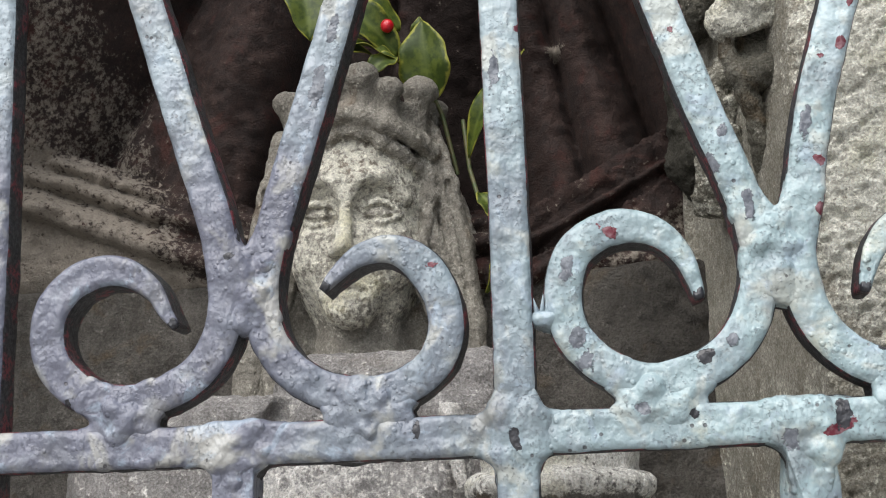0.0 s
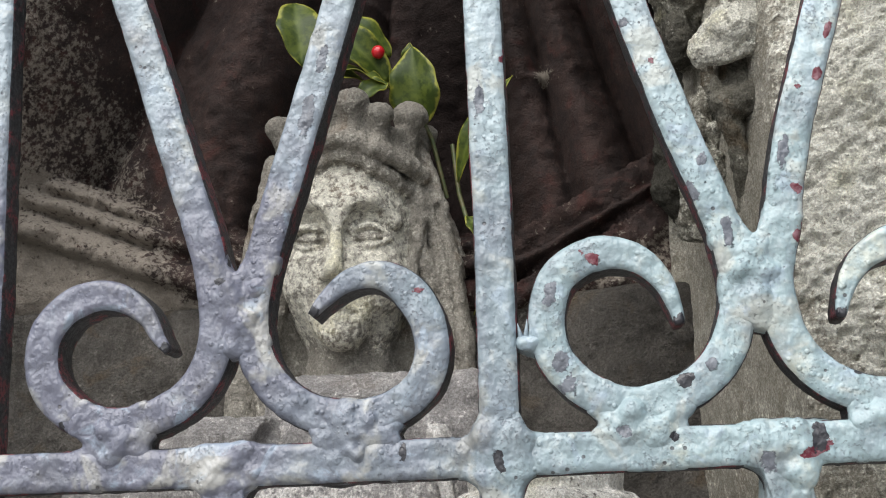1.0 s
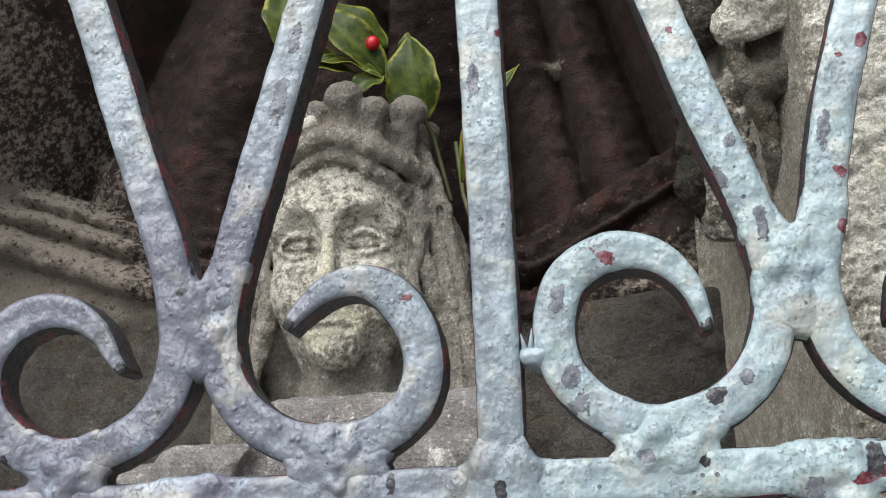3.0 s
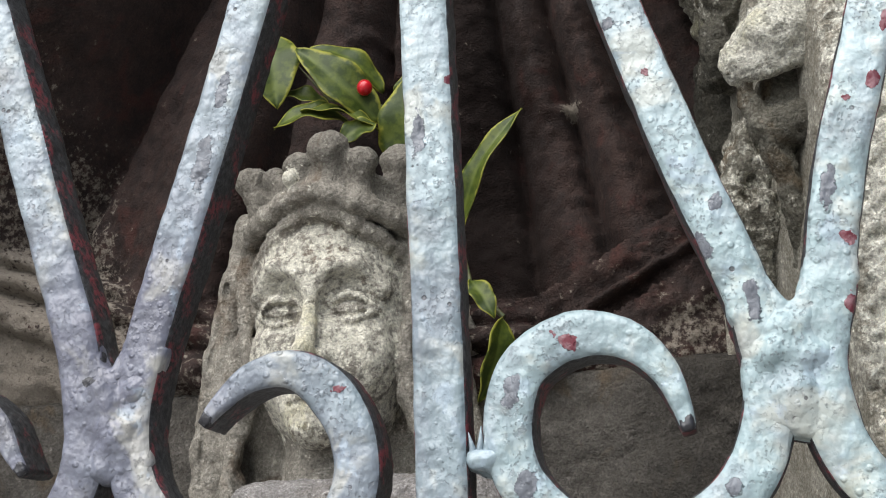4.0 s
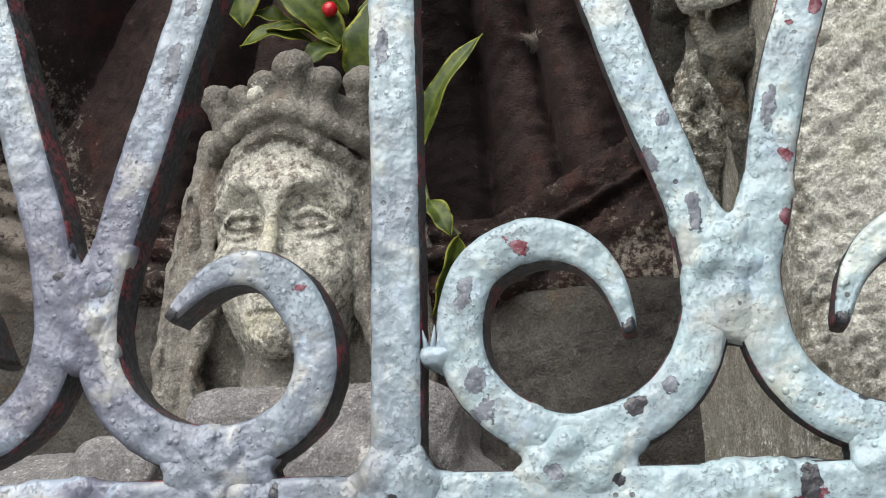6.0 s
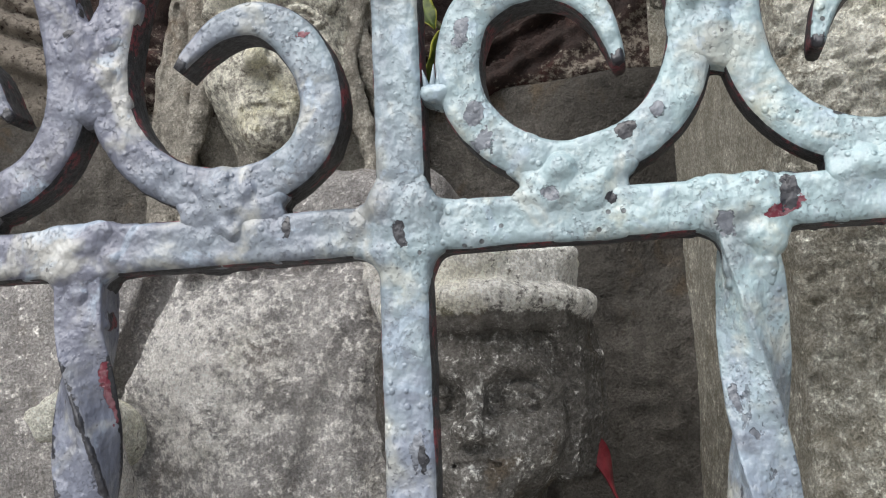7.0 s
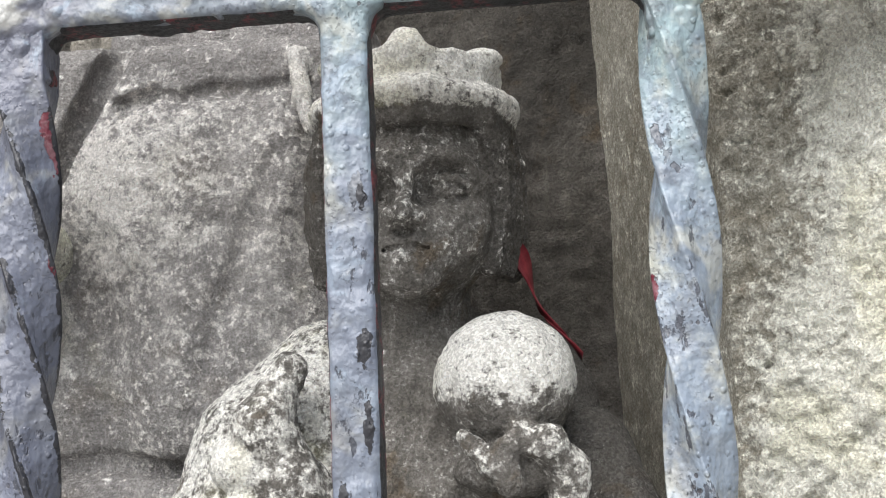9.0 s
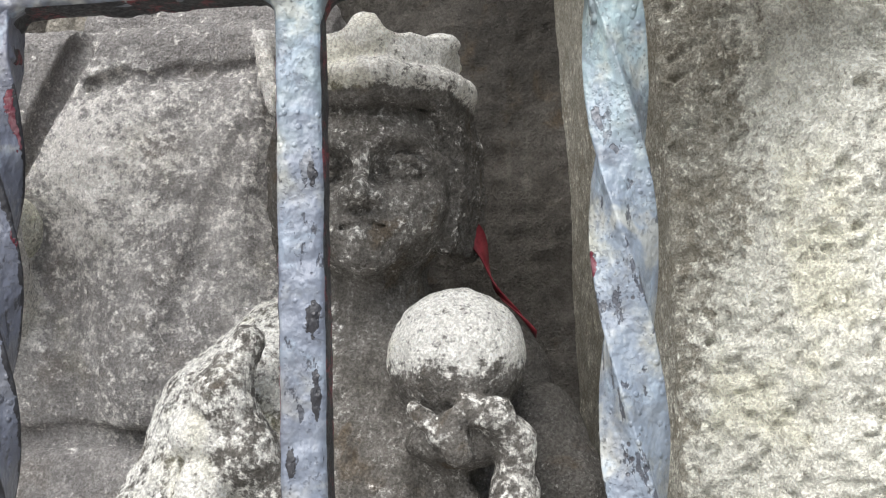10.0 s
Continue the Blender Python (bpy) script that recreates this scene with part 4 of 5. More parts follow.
def carved_corbel():
    corbel = tagged(new("carved_corbel"), "weathered carved stone corbel with pale lichen beside the pier", "corbel")
    # broken rough stone that the carving grows from
    c = Clay((0.02, 0.15, 1.60), (0.205, 0.33, 2.06), 0.0018)
    c.rope([(0.080, 0.250, 2.02), (0.092, 0.245, 1.93), (0.117, 0.235, 1.870), (0.133, 0.232, 1.825), (0.130, 0.238, 1.790)], [0.048, 0.042, 0.034, 0.027, 0.020], 0.008, 0.22, 0.30)
    c.rope([(0.165, 0.26, 2.0), (0.168, 0.25, 1.88), (0.170, 0.24, 1.78), (0.165, 0.25, 1.68)], [0.040, 0.036, 0.032, 0.03], 0.006, 0.1, 0.35)
    # back of the hollow, its shade put into the colour
    c.rope([(0.135, 0.285, 1.80), (0.130, 0.285, 1.70)], [0.03, 0.03], 0.006, 0.0, 0.9)
    for px, py, pz, rx, rz, lean, wash, soot_shade in ((0.090, 0.200, 1.890, 0.026, 0.030, 35, 0.55, 0.0), (0.108, 0.205, 1.845, 0.018, 0.026, 30, 0.35, 0.25), (0.124, 0.203, 1.815, 0.014, 0.024, 15, 0.30, 0.15), (0.119, 0.214, 1.782, 0.012, 0.020, -10, 0.05, 0.6), (0.132, 0.202, 1.865, 0.012, 0.034, 5, 0.12, 0.45)):
        c.egg((px, py, pz), (rx, 0.020, rz), 0.006, wash, soot_shade, turn=lean)
    c.rope([(0.152, 0.215, 1.748), (0.139, 0.205, 1.722), (0.133, 0.200, 1.692), (0.124, 0.215, 1.655)], [0.014, 0.019, 0.019, 0.013], 0.006, 0.42, 0.1)
    for px, pz, wide, high, lean in ((0.112, 1.868, 0.010, 0.016, 40), (0.118, 1.832, 0.008, 0.012, 20), (0.142, 1.840, 0.006, 0.022, 5), (0.130, 1.795, 0.007, 0.010, -20), (0.138, 1.722, 0.009, 0.007, 30), (0.128, 1.700, 0.008, 0.012, -15), (0.143, 1.694, 0.006, 0.014, 10)):
        c.egg((px, 0.184, pz), (wide, 0.013, high), 0.005, cut=True, turn=lean)
    part("rough_stone", carved("rough_stone", [c], [STONE_CORBEL], 0.0022, 0.0038, 29), corbel, "broken rough grey-brown stone")
    # stem that flares into a hooked end
    c = Clay((0.095, 0.085, 1.63), (0.185, 0.22, 1.96), 0.0013)
    c.slab((0.1545, 0.142, 1.865), (0.0115, 0.040, 0.090), 0.006, 0.004, 0.25, 0.0)
    c.rope([(0.1535, 0.128, 1.800), (0.1490, 0.130, 1.778), (0.1420, 0.132, 1.762)], [0.0110, 0.0160, 0.0160], 0.006, 0.15, 0.25)
    c.rope([(0.1250, 0.126, 1.7430), (0.1400, 0.121, 1.7510), (0.1620, 0.126, 1.7590)], [0.0105, 0.0130, 0.0135], 0.005, 1.0, 0.0)
    c.rope([(0.1225, 0.124, 1.7370), (0.1360, 0.120, 1.7360), (0.1620, 0.124, 1.7440)], [0.0075, 0.0065, 0.0060], 0.003, 0.85, 0.0)
    c.rope([(0.1340, 0.107, 1.7435), (0.1470, 0.105, 1.7465), (0.1640, 0.109, 1.7510)], [0.0026, 0.0044, 0.0050], 0.0015, cut=True)
    # recess and roll below the knuckle, in a darker tone
    c.slab((0.1500, 0.152, 1.7300), (0.0165, 0.020, 0.0130), 0.005, 0.002, 0.0, 0.45, turn=8)
    c.slab((0.1510, 0.144, 1.7125), (0.0165, 0.020, 0.0110), 0.009, 0.002, 0.0, 0.5, turn=10)
    c.rope([(0.1270, 0.130, 1.7280), (0.1330, 0.132, 1.7110), (0.1410, 0.140, 1.6950), (0.1470, 0.152, 1.6740), (0.1490, 0.175, 1.6500)], [0.0050, 0.0062, 0.0062, 0.0056, 0.0060], 0.003, 0.1, 0.35)
    part("hooked_stem", carved("hooked_stem", [c], [STONE_CORBEL], 0.0012, 0.0014, 33), corbel, "carved hooked stem with a pale knuckle")
    return corbel


queen_statue()
child_statue()
carved_corbel()


# ---- greenery and ribbon ----
def leaf_mesh(base, tip, width, face=(0, -1, 0.2), bend=0.006, fold=0.25, seed=0):
    base, tip, face = Vector(base), Vector(tip), Vector(face).normalized()
    along = tip - base
    side = along.cross(face).normalized()
    up = side.cross(along).normalized()
    rows, cols = 18, 9
    verts, margin, rib = [], [], []
    for i in range(rows + 1):
        s = i / rows
        half = width / 2 * max(math.sin(math.pi * min(s ** 0.85, 1.0)), 0.0) ** 0.75 * (1 + 0.05 * math.sin(17 * s + seed)) + 0.0004
        for j in range(cols):
            t = -1 + 2 * j / (cols - 1)
            lift = fold * abs(t) * half + bend * math.sin(math.pi * s) * 1.0 + 0.0012 * math.sin(14 * s + seed) * t
            verts.append(base + along * s + side * (t * half) + up * lift)
            margin.append(max(abs(t), 0.0) * 0.75 + 0.25 * abs(2 * s - 1) ** 3)
            rib.append(math.exp(-((t / 0.12) ** 2)))
    faces = [(i * cols + j, i * cols + j + 1, (i + 1) * cols + j + 1, (i + 1) * cols + j) for i in range(rows) for j in range(cols - 1)]
    return mesh_of("leaf", np.array([tuple(v) for v in verts]), faces, [LEAF], None, True, {"margin": margin, "rib": rib})


def tube(name, points, radius, mat, sides=8):
    v, f = [], []
    pts = [Vector(p) for p in points]
    for i, p in enumerate(pts):
        d = (pts[min(i + 1, len(pts) - 1)] - pts[max(i - 1, 0)]).normalized()
        a = d.orthogonal().normalized()
        b = d.cross(a)
        for k in range(sides):
            w = 2 * math.pi * k / sides
            v.append(tuple(p + (a * math.cos(w) + b * math.sin(w)) * radius))
    for i in range(len(pts) - 1):
        for k in range(sides):
            l = (k + 1) % sides
            f.append((i * sides + k, i * sides + l, (i + 1) * sides + l, (i + 1) * sides + k))
    return mesh_of(name, v, f, [mat])


def sprig(label, leaves, stem, berries=()):
    """A sprig: each leaf as (base, tip, width, facing, bend), a bent stem, and berries."""
    plant = tagged(new("evergreen_sprig"), label, "plant")
    for n, (a, b, w, face, bend) in enumerate(leaves):
        ob = part("leaf", leaf_mesh(a, b, w, face, bend, 0.3, n), plant)
        ob.modifiers.new("thickness", "SOLIDIFY").thickness = 0.0005
    part("stem", tube("stem", stem, 0.0016, STEM), plant)
    for place in berries:
        part("berry", ball("berry", place, (0.0049, 0.0049, 0.0051), BERRY), plant, "small glossy red berry")
    return plant


sprig("variegated evergreen sprig with a red berry behind the crown", [
    ((-0.0900, 0.270, 1.7870), (-0.1400, 0.256, 1.8370), 0.028, (0.25, -1, 0.35), 0.006),
    ((-0.0900, 0.282, 1.8120), (-0.1360, 0.272, 1.8440), 0.022, (0.1, -0.7, 0.8), 0.008),
    ((-0.0660, 0.274, 1.7520), (-0.0710, 0.262, 1.8110), 0.038, (-0.2, -1, 0.2), 0.005),
    ((-0.1080, 0.268, 1.7880), (-0.1540, 0.256, 1.7850), 0.021, (0.1, -0.8, 0.7), 0.009),
    ((-0.0880, 0.262, 1.7790), (-0.1360, 0.254, 1.7940), 0.015, (0, -0.6, 1), 0.006),
    ((-0.0890, 0.260, 1.7830), (-0.1130, 0.254, 1.7680), 0.015, (0.1, -1, 0.4), 0.004),
    ((-0.1620, 0.272, 1.8560), (-0.1530, 0.258, 1.7990), 0.032, (0.3, -1, 0.3), 0.006),
    ((-0.1240, 0.276, 1.8020), (-0.1560, 0.266, 1.8100), 0.018, (0.2, -0.7, 0.7), 0.005),
    ((-0.0780, 0.278, 1.7950), (-0.0740, 0.272, 1.8180), 0.010, (0.1, -1, 0.1), 0.003),
], [(-0.05, 0.285, 1.70), (-0.06, 0.282, 1.745), (-0.078, 0.278, 1.785), (-0.090, 0.276, 1.800), (-0.125, 0.278, 1.81), (-0.160, 0.275, 1.852)], [(-0.0960, 0.2590, 1.8070)])
sprig("variegated evergreen sprig hanging beside the crowned head", [
    ((-0.0400, 0.266, 1.7060), (0.0030, 0.250, 1.7790), 0.015, (-0.35, -1, 0.4), 0.012),
    ((-0.0330, 0.258, 1.6790), (-0.0180, 0.248, 1.6530), 0.013, (0, -0.7, 0.7), 0.003),
    ((-0.0140, 0.252, 1.6540), (-0.0290, 0.250, 1.6060), 0.021, (0.9, -0.7, -0.35), 0.004),
], [(-0.045, 0.283, 1.74), (-0.040, 0.272, 1.70), (-0.034, 0.262, 1.678), (-0.014, 0.256, 1.655)])


def ribbon():
    v, f = [], []
    for i in range(41):
        t = i / 40
        t = t * 0.85
        p = Vector((0.058 + 0.046 * t + 0.003 * math.sin(9 * t), 0.155 + 0.030 * t, 1.413 - 0.076 * t))
        w = 0.0055 + 0.0014 * math.sin(12 * t)
        a = 5.0 * t
        side = Vector((math.cos(a) * 0.8 + 0.4, math.sin(a), 0.35)).normalized()
        v += [tuple(p - side * w), tuple(p), tuple(p + side * w)]
    for i in range(40):
        f += [(3 * i, 3 * i + 1, 3 * i + 4, 3 * i + 3), (3 * i + 1, 3 * i + 2, 3 * i + 5, 3 * i + 4)]
    ob = new("ribbon", mesh_of("ribbon", v, f, [RIBBON]))
    ob.modifiers.new("thickness", "SOLIDIFY").thickness = 0.0008
    return tagged(ob, "twisted faded red ribbon hanging behind the small statue", "ribbon")


ribbon()

# ---- iron railing ----
SCARS = [  # x, z, half width, half height, lean in degrees
    (-0.0655, 1.7644, 0.0022, 0.008, 15), (-0.0834, 1.7016, 0.003, 0.009, 12), (-0.0918, 1.671, 0.0038, 0.014, 12), (0.0554, 1.776, 0.0035, 0.009, -15),
    (0.0732, 1.712, 0.0025, 0.003, 0), (0.1074, 1.637, 0.0025, 0.0035, 0), (0.1011, 1.622, 0.003, 0.008, -15), (0.1168, 1.599, 0.003, 0.008, -5),
    (0.1468, 1.6405, 0.003, 0.009, 8), (0.008, 1.778, 0.003, 0.007, 0), (0.009, 1.737, 0.003, 0.008, 0), (-0.0019, 1.674, 0.003, 0.01, 5),
    (0.030, 1.572, 0.0035, 0.007, 8), (0.0337, 1.540, 0.004, 0.006, 15), (0.0357, 1.528, 0.005, 0.005, 0), (0.1049, 1.536, 0.003, 0.005, 0),
    (0.1277, 1.489, 0.004, 0.007, 0), (0.062, 1.505, 0.004, 0.004, 0), (0.0067, 1.4093, 0.004, 0.008, 5), (0.1276, 1.423, 0.0025, 0.007, 0), (0.1327, 1.4095, 0.002, 0.003, 0),
]
PRIMERS = [(0.051, 1.590, 0.006, 0.003, 30), (0.1525, 1.6195, 0.005, 0.003, 20), (0.1725, 1.700, 0.0022, 0.008, 20), (0.1655, 1.678, 0.0025, 0.004, 30), (0.150, 1.597, 0.0025, 0.004, 0), (0.1560, 1.672, 0.0018, 0.002, 0), (-0.035, 1.5775, 0.0035, 0.0022, 0),
           (0.1515, 1.494, 0.009, 0.003, -25), (0.0109, 1.6954, 0.0025, 0.0022, 0), (0.0852, 1.690, 0.002, 0.002, 0), (0.1225, 1.364, 0.002, 0.006, 0), (-0.119, 1.428, 0.0022, 0.012, 0), (-0.119, 1.385, 0.0022, 0.010, 0)]
BLACKS = [(-0.1630, 1.5525, 0.004, 0.0055, 0), (-0.0893, 1.5668, 0.004, 0.0055, 0), (0.0914, 1.5562, 0.004, 0.0065, 0), (0.1671, 1.5562, 0.004, 0.0065, 0), (0.0922, 1.5284, 0.004, 0.004, 0), (0.0858, 1.502, 0.003, 0.003, 0), (0.1517, 1.500, 0.004, 0.008, 0), (0.1722, 1.532, 0.004, 0.006, 0), (0.003, 1.492, 0.0025, 0.008, -10), (-0.0436, 1.4995, 0.0015, 0.006, 0),
          (0.008, 1.3458, 0.003, 0.01, 0), (0.0085, 1.405, 0.002, 0.006, 0), (0.0085, 1.3137, 0.002, 0.014, 0), (-0.0021, 1.287, 0.002, 0.01, 0), (-0.136, 1.586, 0.003, 0.003, 0), (-0.216, 1.515, 0.002, 0.004, 0)]


def marks(v, spots):
    out = np.zeros(len(v))
    for x, z, rx, rz, lean in spots:
        s, c = math.sin(radians(lean)), math.cos(radians(lean))
        dx, dz = v[:, 0] - x, v[:, 2] - z
        d = 1.25 * np.sqrt(((dx * c - dz * s) / rx) ** 2 + ((dx * s + dz * c) / rz) ** 2)
        out = np.maximum(out, np.clip(1 - 0.52 * d, 0, 1))
    out[v[:, 1] > 0.012] = 0
    return out


def spots_of(v):
    return {"scar": marks(v, SCARS), "primer": marks(v, PRIMERS), "black": marks(v, BLACKS)}


def glide(points, step=0.0018):
    """A smooth line through the points."""
    p = np.array([points[0], *points, points[-1]], float)
    p[0], p[-1] = 2 * p[1] - p[2], 2 * p[-2] - p[-3]
    out = []
    for i in range(1, len(p) - 2):
        for t in np.linspace(0, 1, max(int(np.linalg.norm(p[i + 1] - p[i]) / step), 2), endpoint=False):
            a, b, c, d = p[i - 1 : i + 3]
            out.append(0.5 * (2 * b + (c - a) * t + (2 * a - 5 * b + 4 * c - d) * t * t + (3 * b - a - 3 * c + d) * t ** 3))
    out.append(p[-2])
    return np.array(out)


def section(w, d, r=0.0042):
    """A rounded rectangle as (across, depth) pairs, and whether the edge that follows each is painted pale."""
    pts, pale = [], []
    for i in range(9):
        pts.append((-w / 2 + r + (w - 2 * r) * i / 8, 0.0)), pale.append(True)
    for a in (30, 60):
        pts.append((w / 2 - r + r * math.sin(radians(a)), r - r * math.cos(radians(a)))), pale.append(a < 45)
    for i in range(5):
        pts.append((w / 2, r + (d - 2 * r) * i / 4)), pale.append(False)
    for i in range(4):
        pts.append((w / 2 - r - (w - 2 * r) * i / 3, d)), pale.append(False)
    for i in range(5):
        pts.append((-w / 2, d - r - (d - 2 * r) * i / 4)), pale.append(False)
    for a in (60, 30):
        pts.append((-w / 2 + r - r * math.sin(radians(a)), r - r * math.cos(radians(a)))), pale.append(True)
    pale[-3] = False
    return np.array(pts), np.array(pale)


def bar_mesh(name, path, width, front=0.0, depth=0.02, seed=0, tip=None):
    """A forged square bar along the path in the railing's plane. tip: (length, share of the width at the end)."""
    line = glide(path)
    tang = np.gradient(line, axis=0)
    tang /= np.linalg.norm(tang, axis=1, keepdims=True)
    across = np.stack([tang[:, 1], -tang[:, 0]], 1)
    run = np.r_[0, np.cumsum(np.linalg.norm(np.diff(line, axis=0), axis=1))]
    share = 1 + 0.018 * grain(np.stack([run, run * 0 + seed, run * 0], 1), 0.06, seed)
    if tip:
        left = run[-1] - run
        share = share * (tip[1] + (1 - tip[1]) * np.clip(left / tip[0], 0, 1) ** 0.8)
    prof, pale = section(width, depth)
    rings = []
    for i in range(len(line)):
        u = prof[:, 0] * share[i]
        rings.append(np.stack([line[i, 0] + across[i, 0] * u, front + prof[:, 1], line[i, 1] + across[i, 1] * u], 1))
    for end, at in ((0, 0), (-1, len(rings) + 1)):
        r = rings[end]
        m = r.mean(0)
        rings.insert(0 if end == 0 else len(rings), m + (r - m) * 0.02)
    n, k = len(rings), len(prof)
    v = np.concatenate(rings)
    i = np.arange(n * k).reshape(n, k)
    j = np.roll(i, -1, 1)
    f = np.stack([i[:-1], i[1:], j[1:], j[:-1]], -1).reshape(-1, 4)
    # sides and back take the dark coat that includes their shade
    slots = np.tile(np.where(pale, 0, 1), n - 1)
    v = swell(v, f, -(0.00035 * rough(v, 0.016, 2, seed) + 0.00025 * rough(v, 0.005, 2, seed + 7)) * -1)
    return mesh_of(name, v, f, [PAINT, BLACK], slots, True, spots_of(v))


def twisted_mesh(name, x, high, low, size=0.0205, start=1.466, pitch=0.27, dark=False, seed=0):
    zs = np.arange(high, low, -0.002)
    side, r = size / 2, 0.003
    outline, face = [], []
    for q in range(4):
        for t in (-1.0, -0.97, -0.90, -0.60, -0.2, 0.2, 0.60, 0.90, 0.97):
            outline.append((t * side, -side)), face.append(q)
    base = []
    for (a, b), q in zip(outline, face):
        ang = q * math.pi / 2
        base.append((a * math.cos(ang) - b * math.sin(ang), a * math.sin(ang) + b * math.cos(ang)))
    base = np.array(base)
    far = np.linalg.norm(base, axis=1)
    base *= (np.minimum(far, side * 1.37) / far * (0.93 + 0.07 * ramp(far / side, 1.0, 1.36)))[:, None]
    rings = []
    for z in zs:
        a = 2 * math.pi * max(start - z, 0) ** 1.0 / pitch
        c, s = math.cos(a), math.sin(a)
        g = 1.0 + 0.02 * math.sin(z * 60)
        rings.append(np.stack([x + (base[:, 0] * c - base[:, 1] * s) * g, 0.010 + (base[:, 0] * s + base[:, 1] * c) * g, np.full(len(base), z)], 1))
    n, k = len(rings), len(base)
    v = np.concatenate(rings)
    i = np.arange(n * k).reshape(n, k)
    j = np.roll(i, -1, 1)
    f = np.stack([i[:-1], i[1:], j[1:], j[:-1]], -1).reshape(-1, 4)
    v = swell(v, f, 0.00035 * rough(v, 0.02, 2, seed) + 0.00015 * rough(v, 0.005, 2, seed + 5))
    fields = spots_of(v)
    if dark:
        rim = np.tile(ramp(np.linalg.norm(base, axis=1) / side, 1.12, 1.34), n)
        fields["black"] = np.maximum(fields["black"], rim * ramp(v[:, 2], 1.465, 1.435) * (0.66 + 0.25 * rough(v, 0.03, 2, seed)))
        fields["primer"] = np.maximum(fields["primer"], ramp(v[:, 0] - x, 0.006, 0.010) * ramp(rough(v, 0.03, 2, seed + 2), 0.1, 0.4) * 0.7)
    return mesh_of(name, v, f, [PAINT], None, True, fields)


railing = tagged(new("iron_railing"), "wrought-iron railing in chipped pale blue paint before the niche", "railing")
part("rail", bar_mesh("rail", [(-0.42, 1.4925), (-0.2, 1.4935), (-0.02, 1.4950), (0.10, 1.4970), (0.26, 1.4985), (0.42, 1.4995)], 0.0205, 0.0006, 0.021, 1), railing)
for n, x in enumerate((0.003, -0.2605)):
    part("upright_bar", bar_mesh("upright_bar", [(x, 1.0), (x, 1.3), (x, 1.56), (x - 0.0018, 1.70), (x - 0.0045, 1.85), (x - 0.009, 2.1)], 0.0200, -0.0008, 0.020, 5 + n), railing)
SCROLL_A = [(-0.2590, 1.95), (-0.1895, 1.7445), (-0.1622, 1.660), (-0.1442, 1.605), (-0.1385, 1.575), (-0.1395, 1.550), (-0.1510, 1.530), (-0.1715, 1.5185), (-0.1920, 1.5155), (-0.2125, 1.5225), (-0.2265, 1.5385), (-0.2285, 1.5575),
            (-0.2200, 1.5735), (-0.2050, 1.5815), (-0.1890, 1.5805), (-0.1755, 1.5715), (-0.1675, 1.5590), (-0.1625, 1.5520)]
SCROLL_B = [(-0.013, 1.95), (-0.0605, 1.7850), (-0.0795, 1.7180), (-0.0970, 1.658), (-0.1130, 1.605), (-0.1195, 1.575), (-0.1180, 1.550), (-0.1070, 1.5310), (-0.0890, 1.5190), (-0.0680, 1.5160), (-0.0490, 1.5195), (-0.0345, 1.5305), (-0.0290, 1.5465),
            (-0.0315, 1.5635), (-0.0410, 1.5785), (-0.0550, 1.5865), (-0.0705, 1.5840), (-0.0825, 1.5750), (-0.0895, 1.5670)]
SCROLL_C = [(0.0, 1.955), (0.0605, 1.7740), (0.0795, 1.7105), (0.0995, 1.648), (0.1150, 1.605), (0.1205, 1.578), (0.1185, 1.557), (0.1110, 1.5390), (0.0975, 1.5260), (0.0810, 1.5190), (0.0630, 1.5180), (0.0450, 1.5260), (0.0315, 1.5410), (0.0275, 1.5600),
            (0.0325, 1.5790), (0.0450, 1.5895), (0.0595, 1.5925), (0.0740, 1.5880), (0.0840, 1.5780), (0.0893, 1.5653), (0.0915, 1.5560)]
SCROLL_D = [(0.243, 1.95), (0.1855, 1.7600), (0.1705, 1.7105), (0.1520, 1.648)] + [(0.2585 - x, z) for x, z in SCROLL_C[4:]]
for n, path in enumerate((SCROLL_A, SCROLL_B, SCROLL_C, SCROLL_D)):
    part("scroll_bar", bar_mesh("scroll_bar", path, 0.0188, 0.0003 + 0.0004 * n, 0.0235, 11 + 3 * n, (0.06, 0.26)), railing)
part("twisted_bar", twisted_mesh("twisted_bar", -0.1325, 1.490, 1.0, start=1.461, pitch=0.239, dark=True, seed=3), railing)
part("twisted_bar", twisted_mesh("twisted_bar", 0.1360, 1.490, 1.0, start=1.4836, pitch=0.305, seed=8), railing)


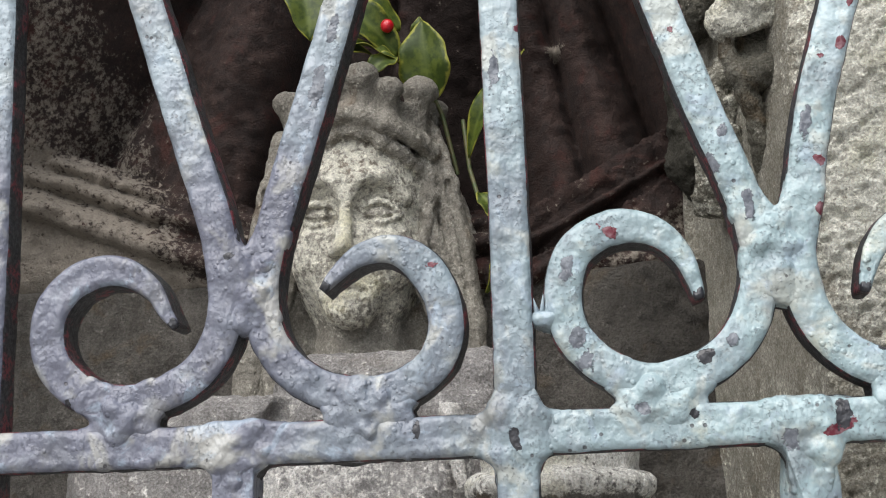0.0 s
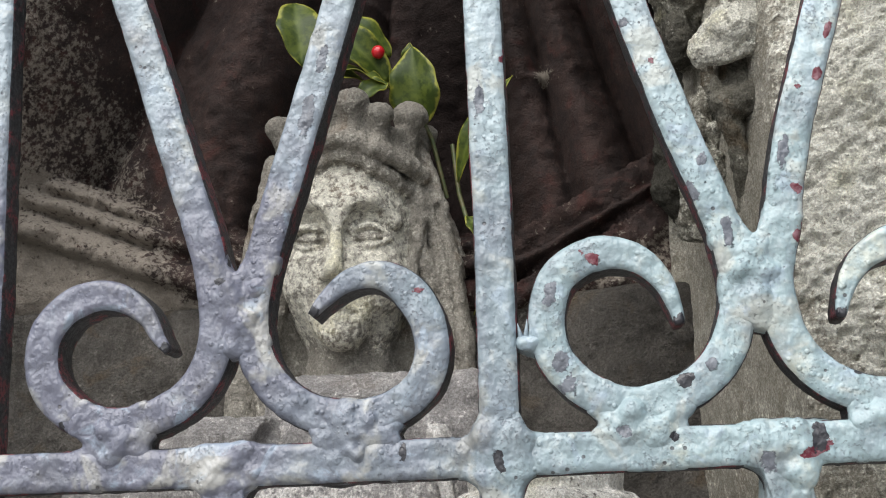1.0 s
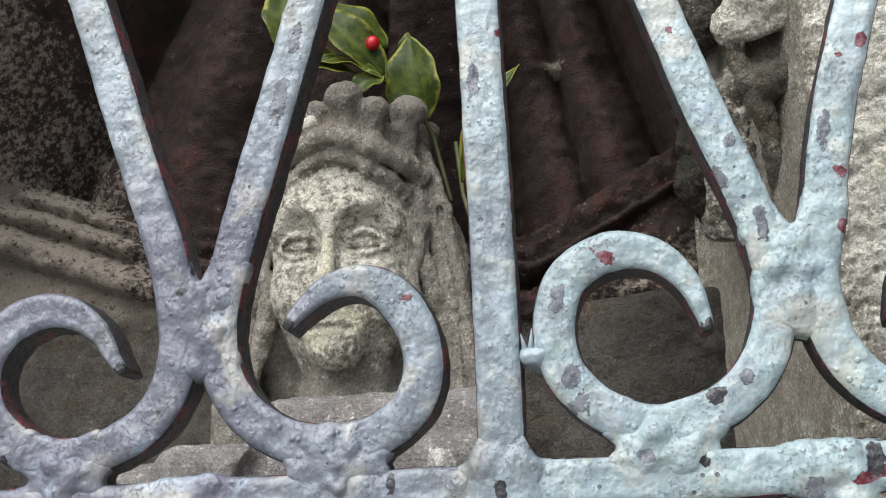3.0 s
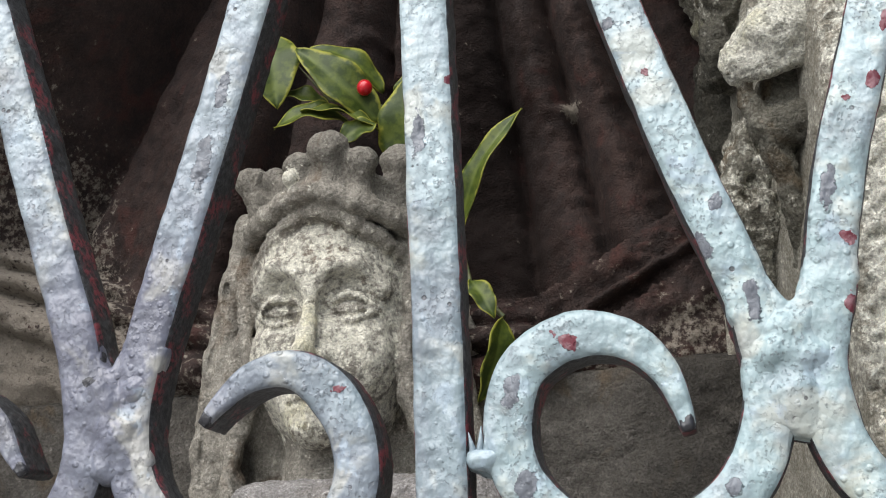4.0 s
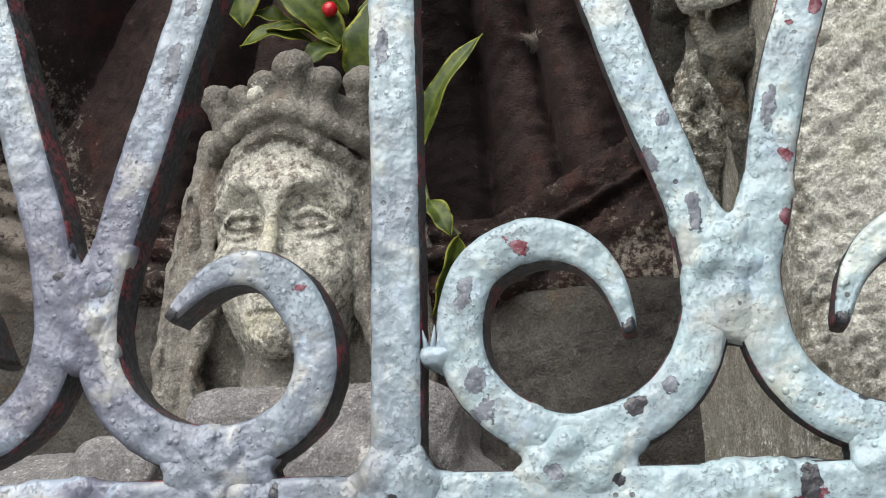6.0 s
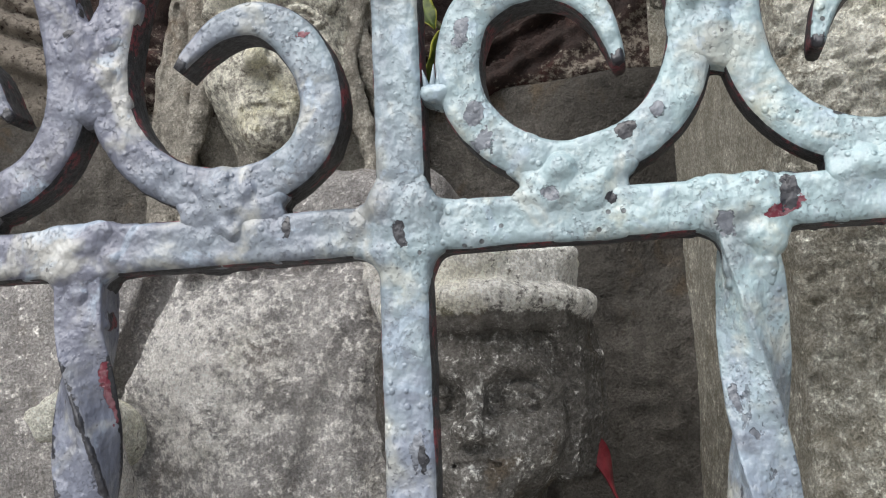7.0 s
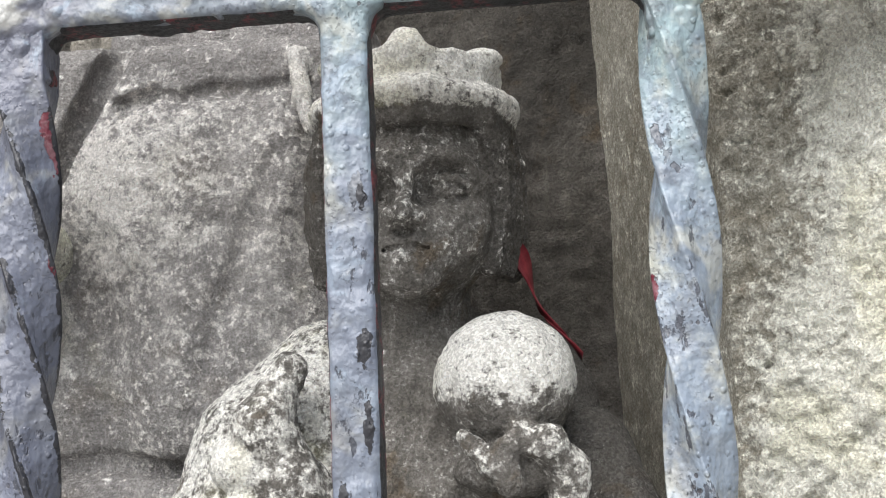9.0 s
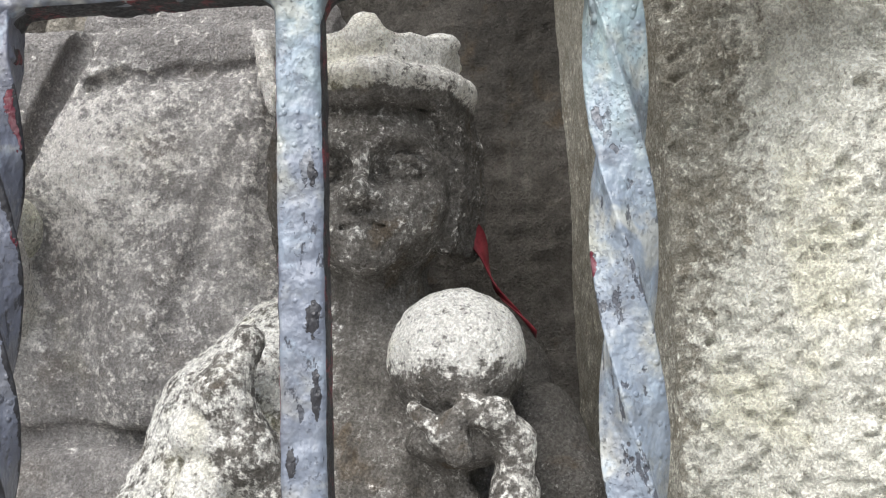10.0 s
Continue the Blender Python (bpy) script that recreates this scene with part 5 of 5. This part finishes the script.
def weld_mesh(centre, reach, pieces, k, seed):
    """The lumpy, paint-filled joint of the bars that pass near a place. pieces: (path, width, front, depth)."""
    cx, cz = centre
    clay = Clay((cx - reach - 0.012, -0.008, cz - reach - 0.012), (cx + reach + 0.012, 0.03, cz + reach + 0.012), 0.0011)
    for path, width, front, depth in pieces:
        line = glide(path, 0.002)
        near = np.hypot(line[:, 0] - cx, line[:, 1] - cz) < reach
        one = Clay((cx - reach - 0.012, -0.008, cz - reach - 0.012), (cx + reach + 0.012, 0.03, cz + reach + 0.012), 0.0011)
        for i in np.flatnonzero(near)[::2]:
            d = line[min(i + 1, len(line) - 1)] - line[max(i - 1, 0)]
            one.slab((line[i, 0], front + depth / 2, line[i, 1]), (width / 2 - 0.0006, depth / 2 - 0.0010, 0.004), 0.0022, 0.0003, turn=math.degrees(math.atan2(-d[0], d[1])))
        clay.merge((slice(None),) * 3, one.field, k, 0.0, 0.0)
    rng = random.Random(seed)
    for _ in range(9):
        a, far, size = rng.uniform(0, 2 * math.pi), reach * rng.uniform(0.1, 0.62), rng.uniform(0.003, 0.007)
        place = (cx + far * math.cos(a), 0.0035, cz + far * math.sin(a))
        cut = clay.box([q - 0.002 for q in place], [q + 0.002 for q in place], 0.0)[0]
        if (clay.field[cut] < 0.001).all():
            clay.egg(place, (size, 0.0052, size * rng.uniform(0.6, 1.2)), 0.003, turn=rng.uniform(-60, 60))
    v, f, _, _ = clay.surface()
    v = swell(v, f, 0.0013 * rough(v, 0.011, 3, seed) + 0.0003)
    # faces behind the front take the same dark coat
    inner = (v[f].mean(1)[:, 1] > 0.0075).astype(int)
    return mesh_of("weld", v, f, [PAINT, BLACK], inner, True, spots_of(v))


RAIL = [(-0.42, 1.4925), (-0.2, 1.4935), (-0.02, 1.4950), (0.10, 1.4970), (0.26, 1.4985), (0.42, 1.4995)]
beam, post = (RAIL, 0.0205, 0.0006, 0.021), ([(0.003, 1.0), (0.003, 1.3), (0.003, 1.6), (0.003, 2.1)], 0.020, -0.0008, 0.020)
scroll = [(p, 0.0185, 0.0003 + 0.0004 * n, 0.020) for n, p in enumerate((SCROLL_A, SCROLL_B, SCROLL_C, SCROLL_D))]
twist = [([(x, 1.44), (x, 1.46), (x, 1.48), (x, 1.50)], 0.0205, 0.0002, 0.020) for x in (-0.1325, 0.1360)]
JOINTS = [((0.003, 1.495), 0.024, [beam, post], 0.013), ((-0.066, 1.507), 0.022, [beam, scroll[1]], 0.013), ((-0.192, 1.506), 0.022, [beam, scroll[0]], 0.013),
          ((0.070, 1.509), 0.024, [beam, scroll[2]], 0.014), ((0.190, 1.509), 0.022, [beam, scroll[3]], 0.013), ((-0.1325, 1.490), 0.026, [beam, twist[0]], 0.011),
          ((0.1360, 1.492), 0.026, [beam, twist[1]], 0.012), ((-0.129, 1.576), 0.026, [scroll[0], scroll[1]], 0.013), ((0.1292, 1.586), 0.032, [scroll[2], scroll[3]], 0.015)]
for n, (centre, reach, pieces, k) in enumerate(JOINTS):
    part("weld", weld_mesh(centre, reach, pieces, k, 60 + n), railing)
part("weld", ball("weld", (0.0185, 0.007, 1.549), (0.0085, 0.0075, 0.0055), PAINT, 28, 18, 0.002, 4, {"scar": 0, "primer": 0, "black": 0}), railing, "small ragged white weld")
for n, (x, lean, long) in enumerate(((0.0148, -0.2, 0.007), (0.0172, 0.1, 0.009), (0.0196, 0.0, 0.006), (0.0220, 0.25, 0.0075))):
    foot, peak = Vector((x, 0.003, 1.552)), Vector((x + lean * long, 0.002, 1.552 + long))
    v, f = [], []
    for i in range(5):
        t = i / 4
        p = foot.lerp(peak, t)
        v += [(p.x + 0.0016 * (1 - 0.9 * t) * math.cos(k * math.pi / 3), p.y + 0.0016 * (1 - 0.9 * t) * math.sin(k * math.pi / 3), p.z) for k in range(6)]
    for i in range(4):
        f += [(6 * i + k, 6 * i + (k + 1) % 6, 6 * i + 6 + (k + 1) % 6, 6 * i + 6 + k) for k in range(6)]
    part("paint_spike", mesh_of("paint_spike", v, f, [PAINT], None, True, {"scar": np.zeros(len(v)), "primer": np.zeros(len(v)), "black": np.zeros(len(v))}), railing, "hardened drip of white paint")
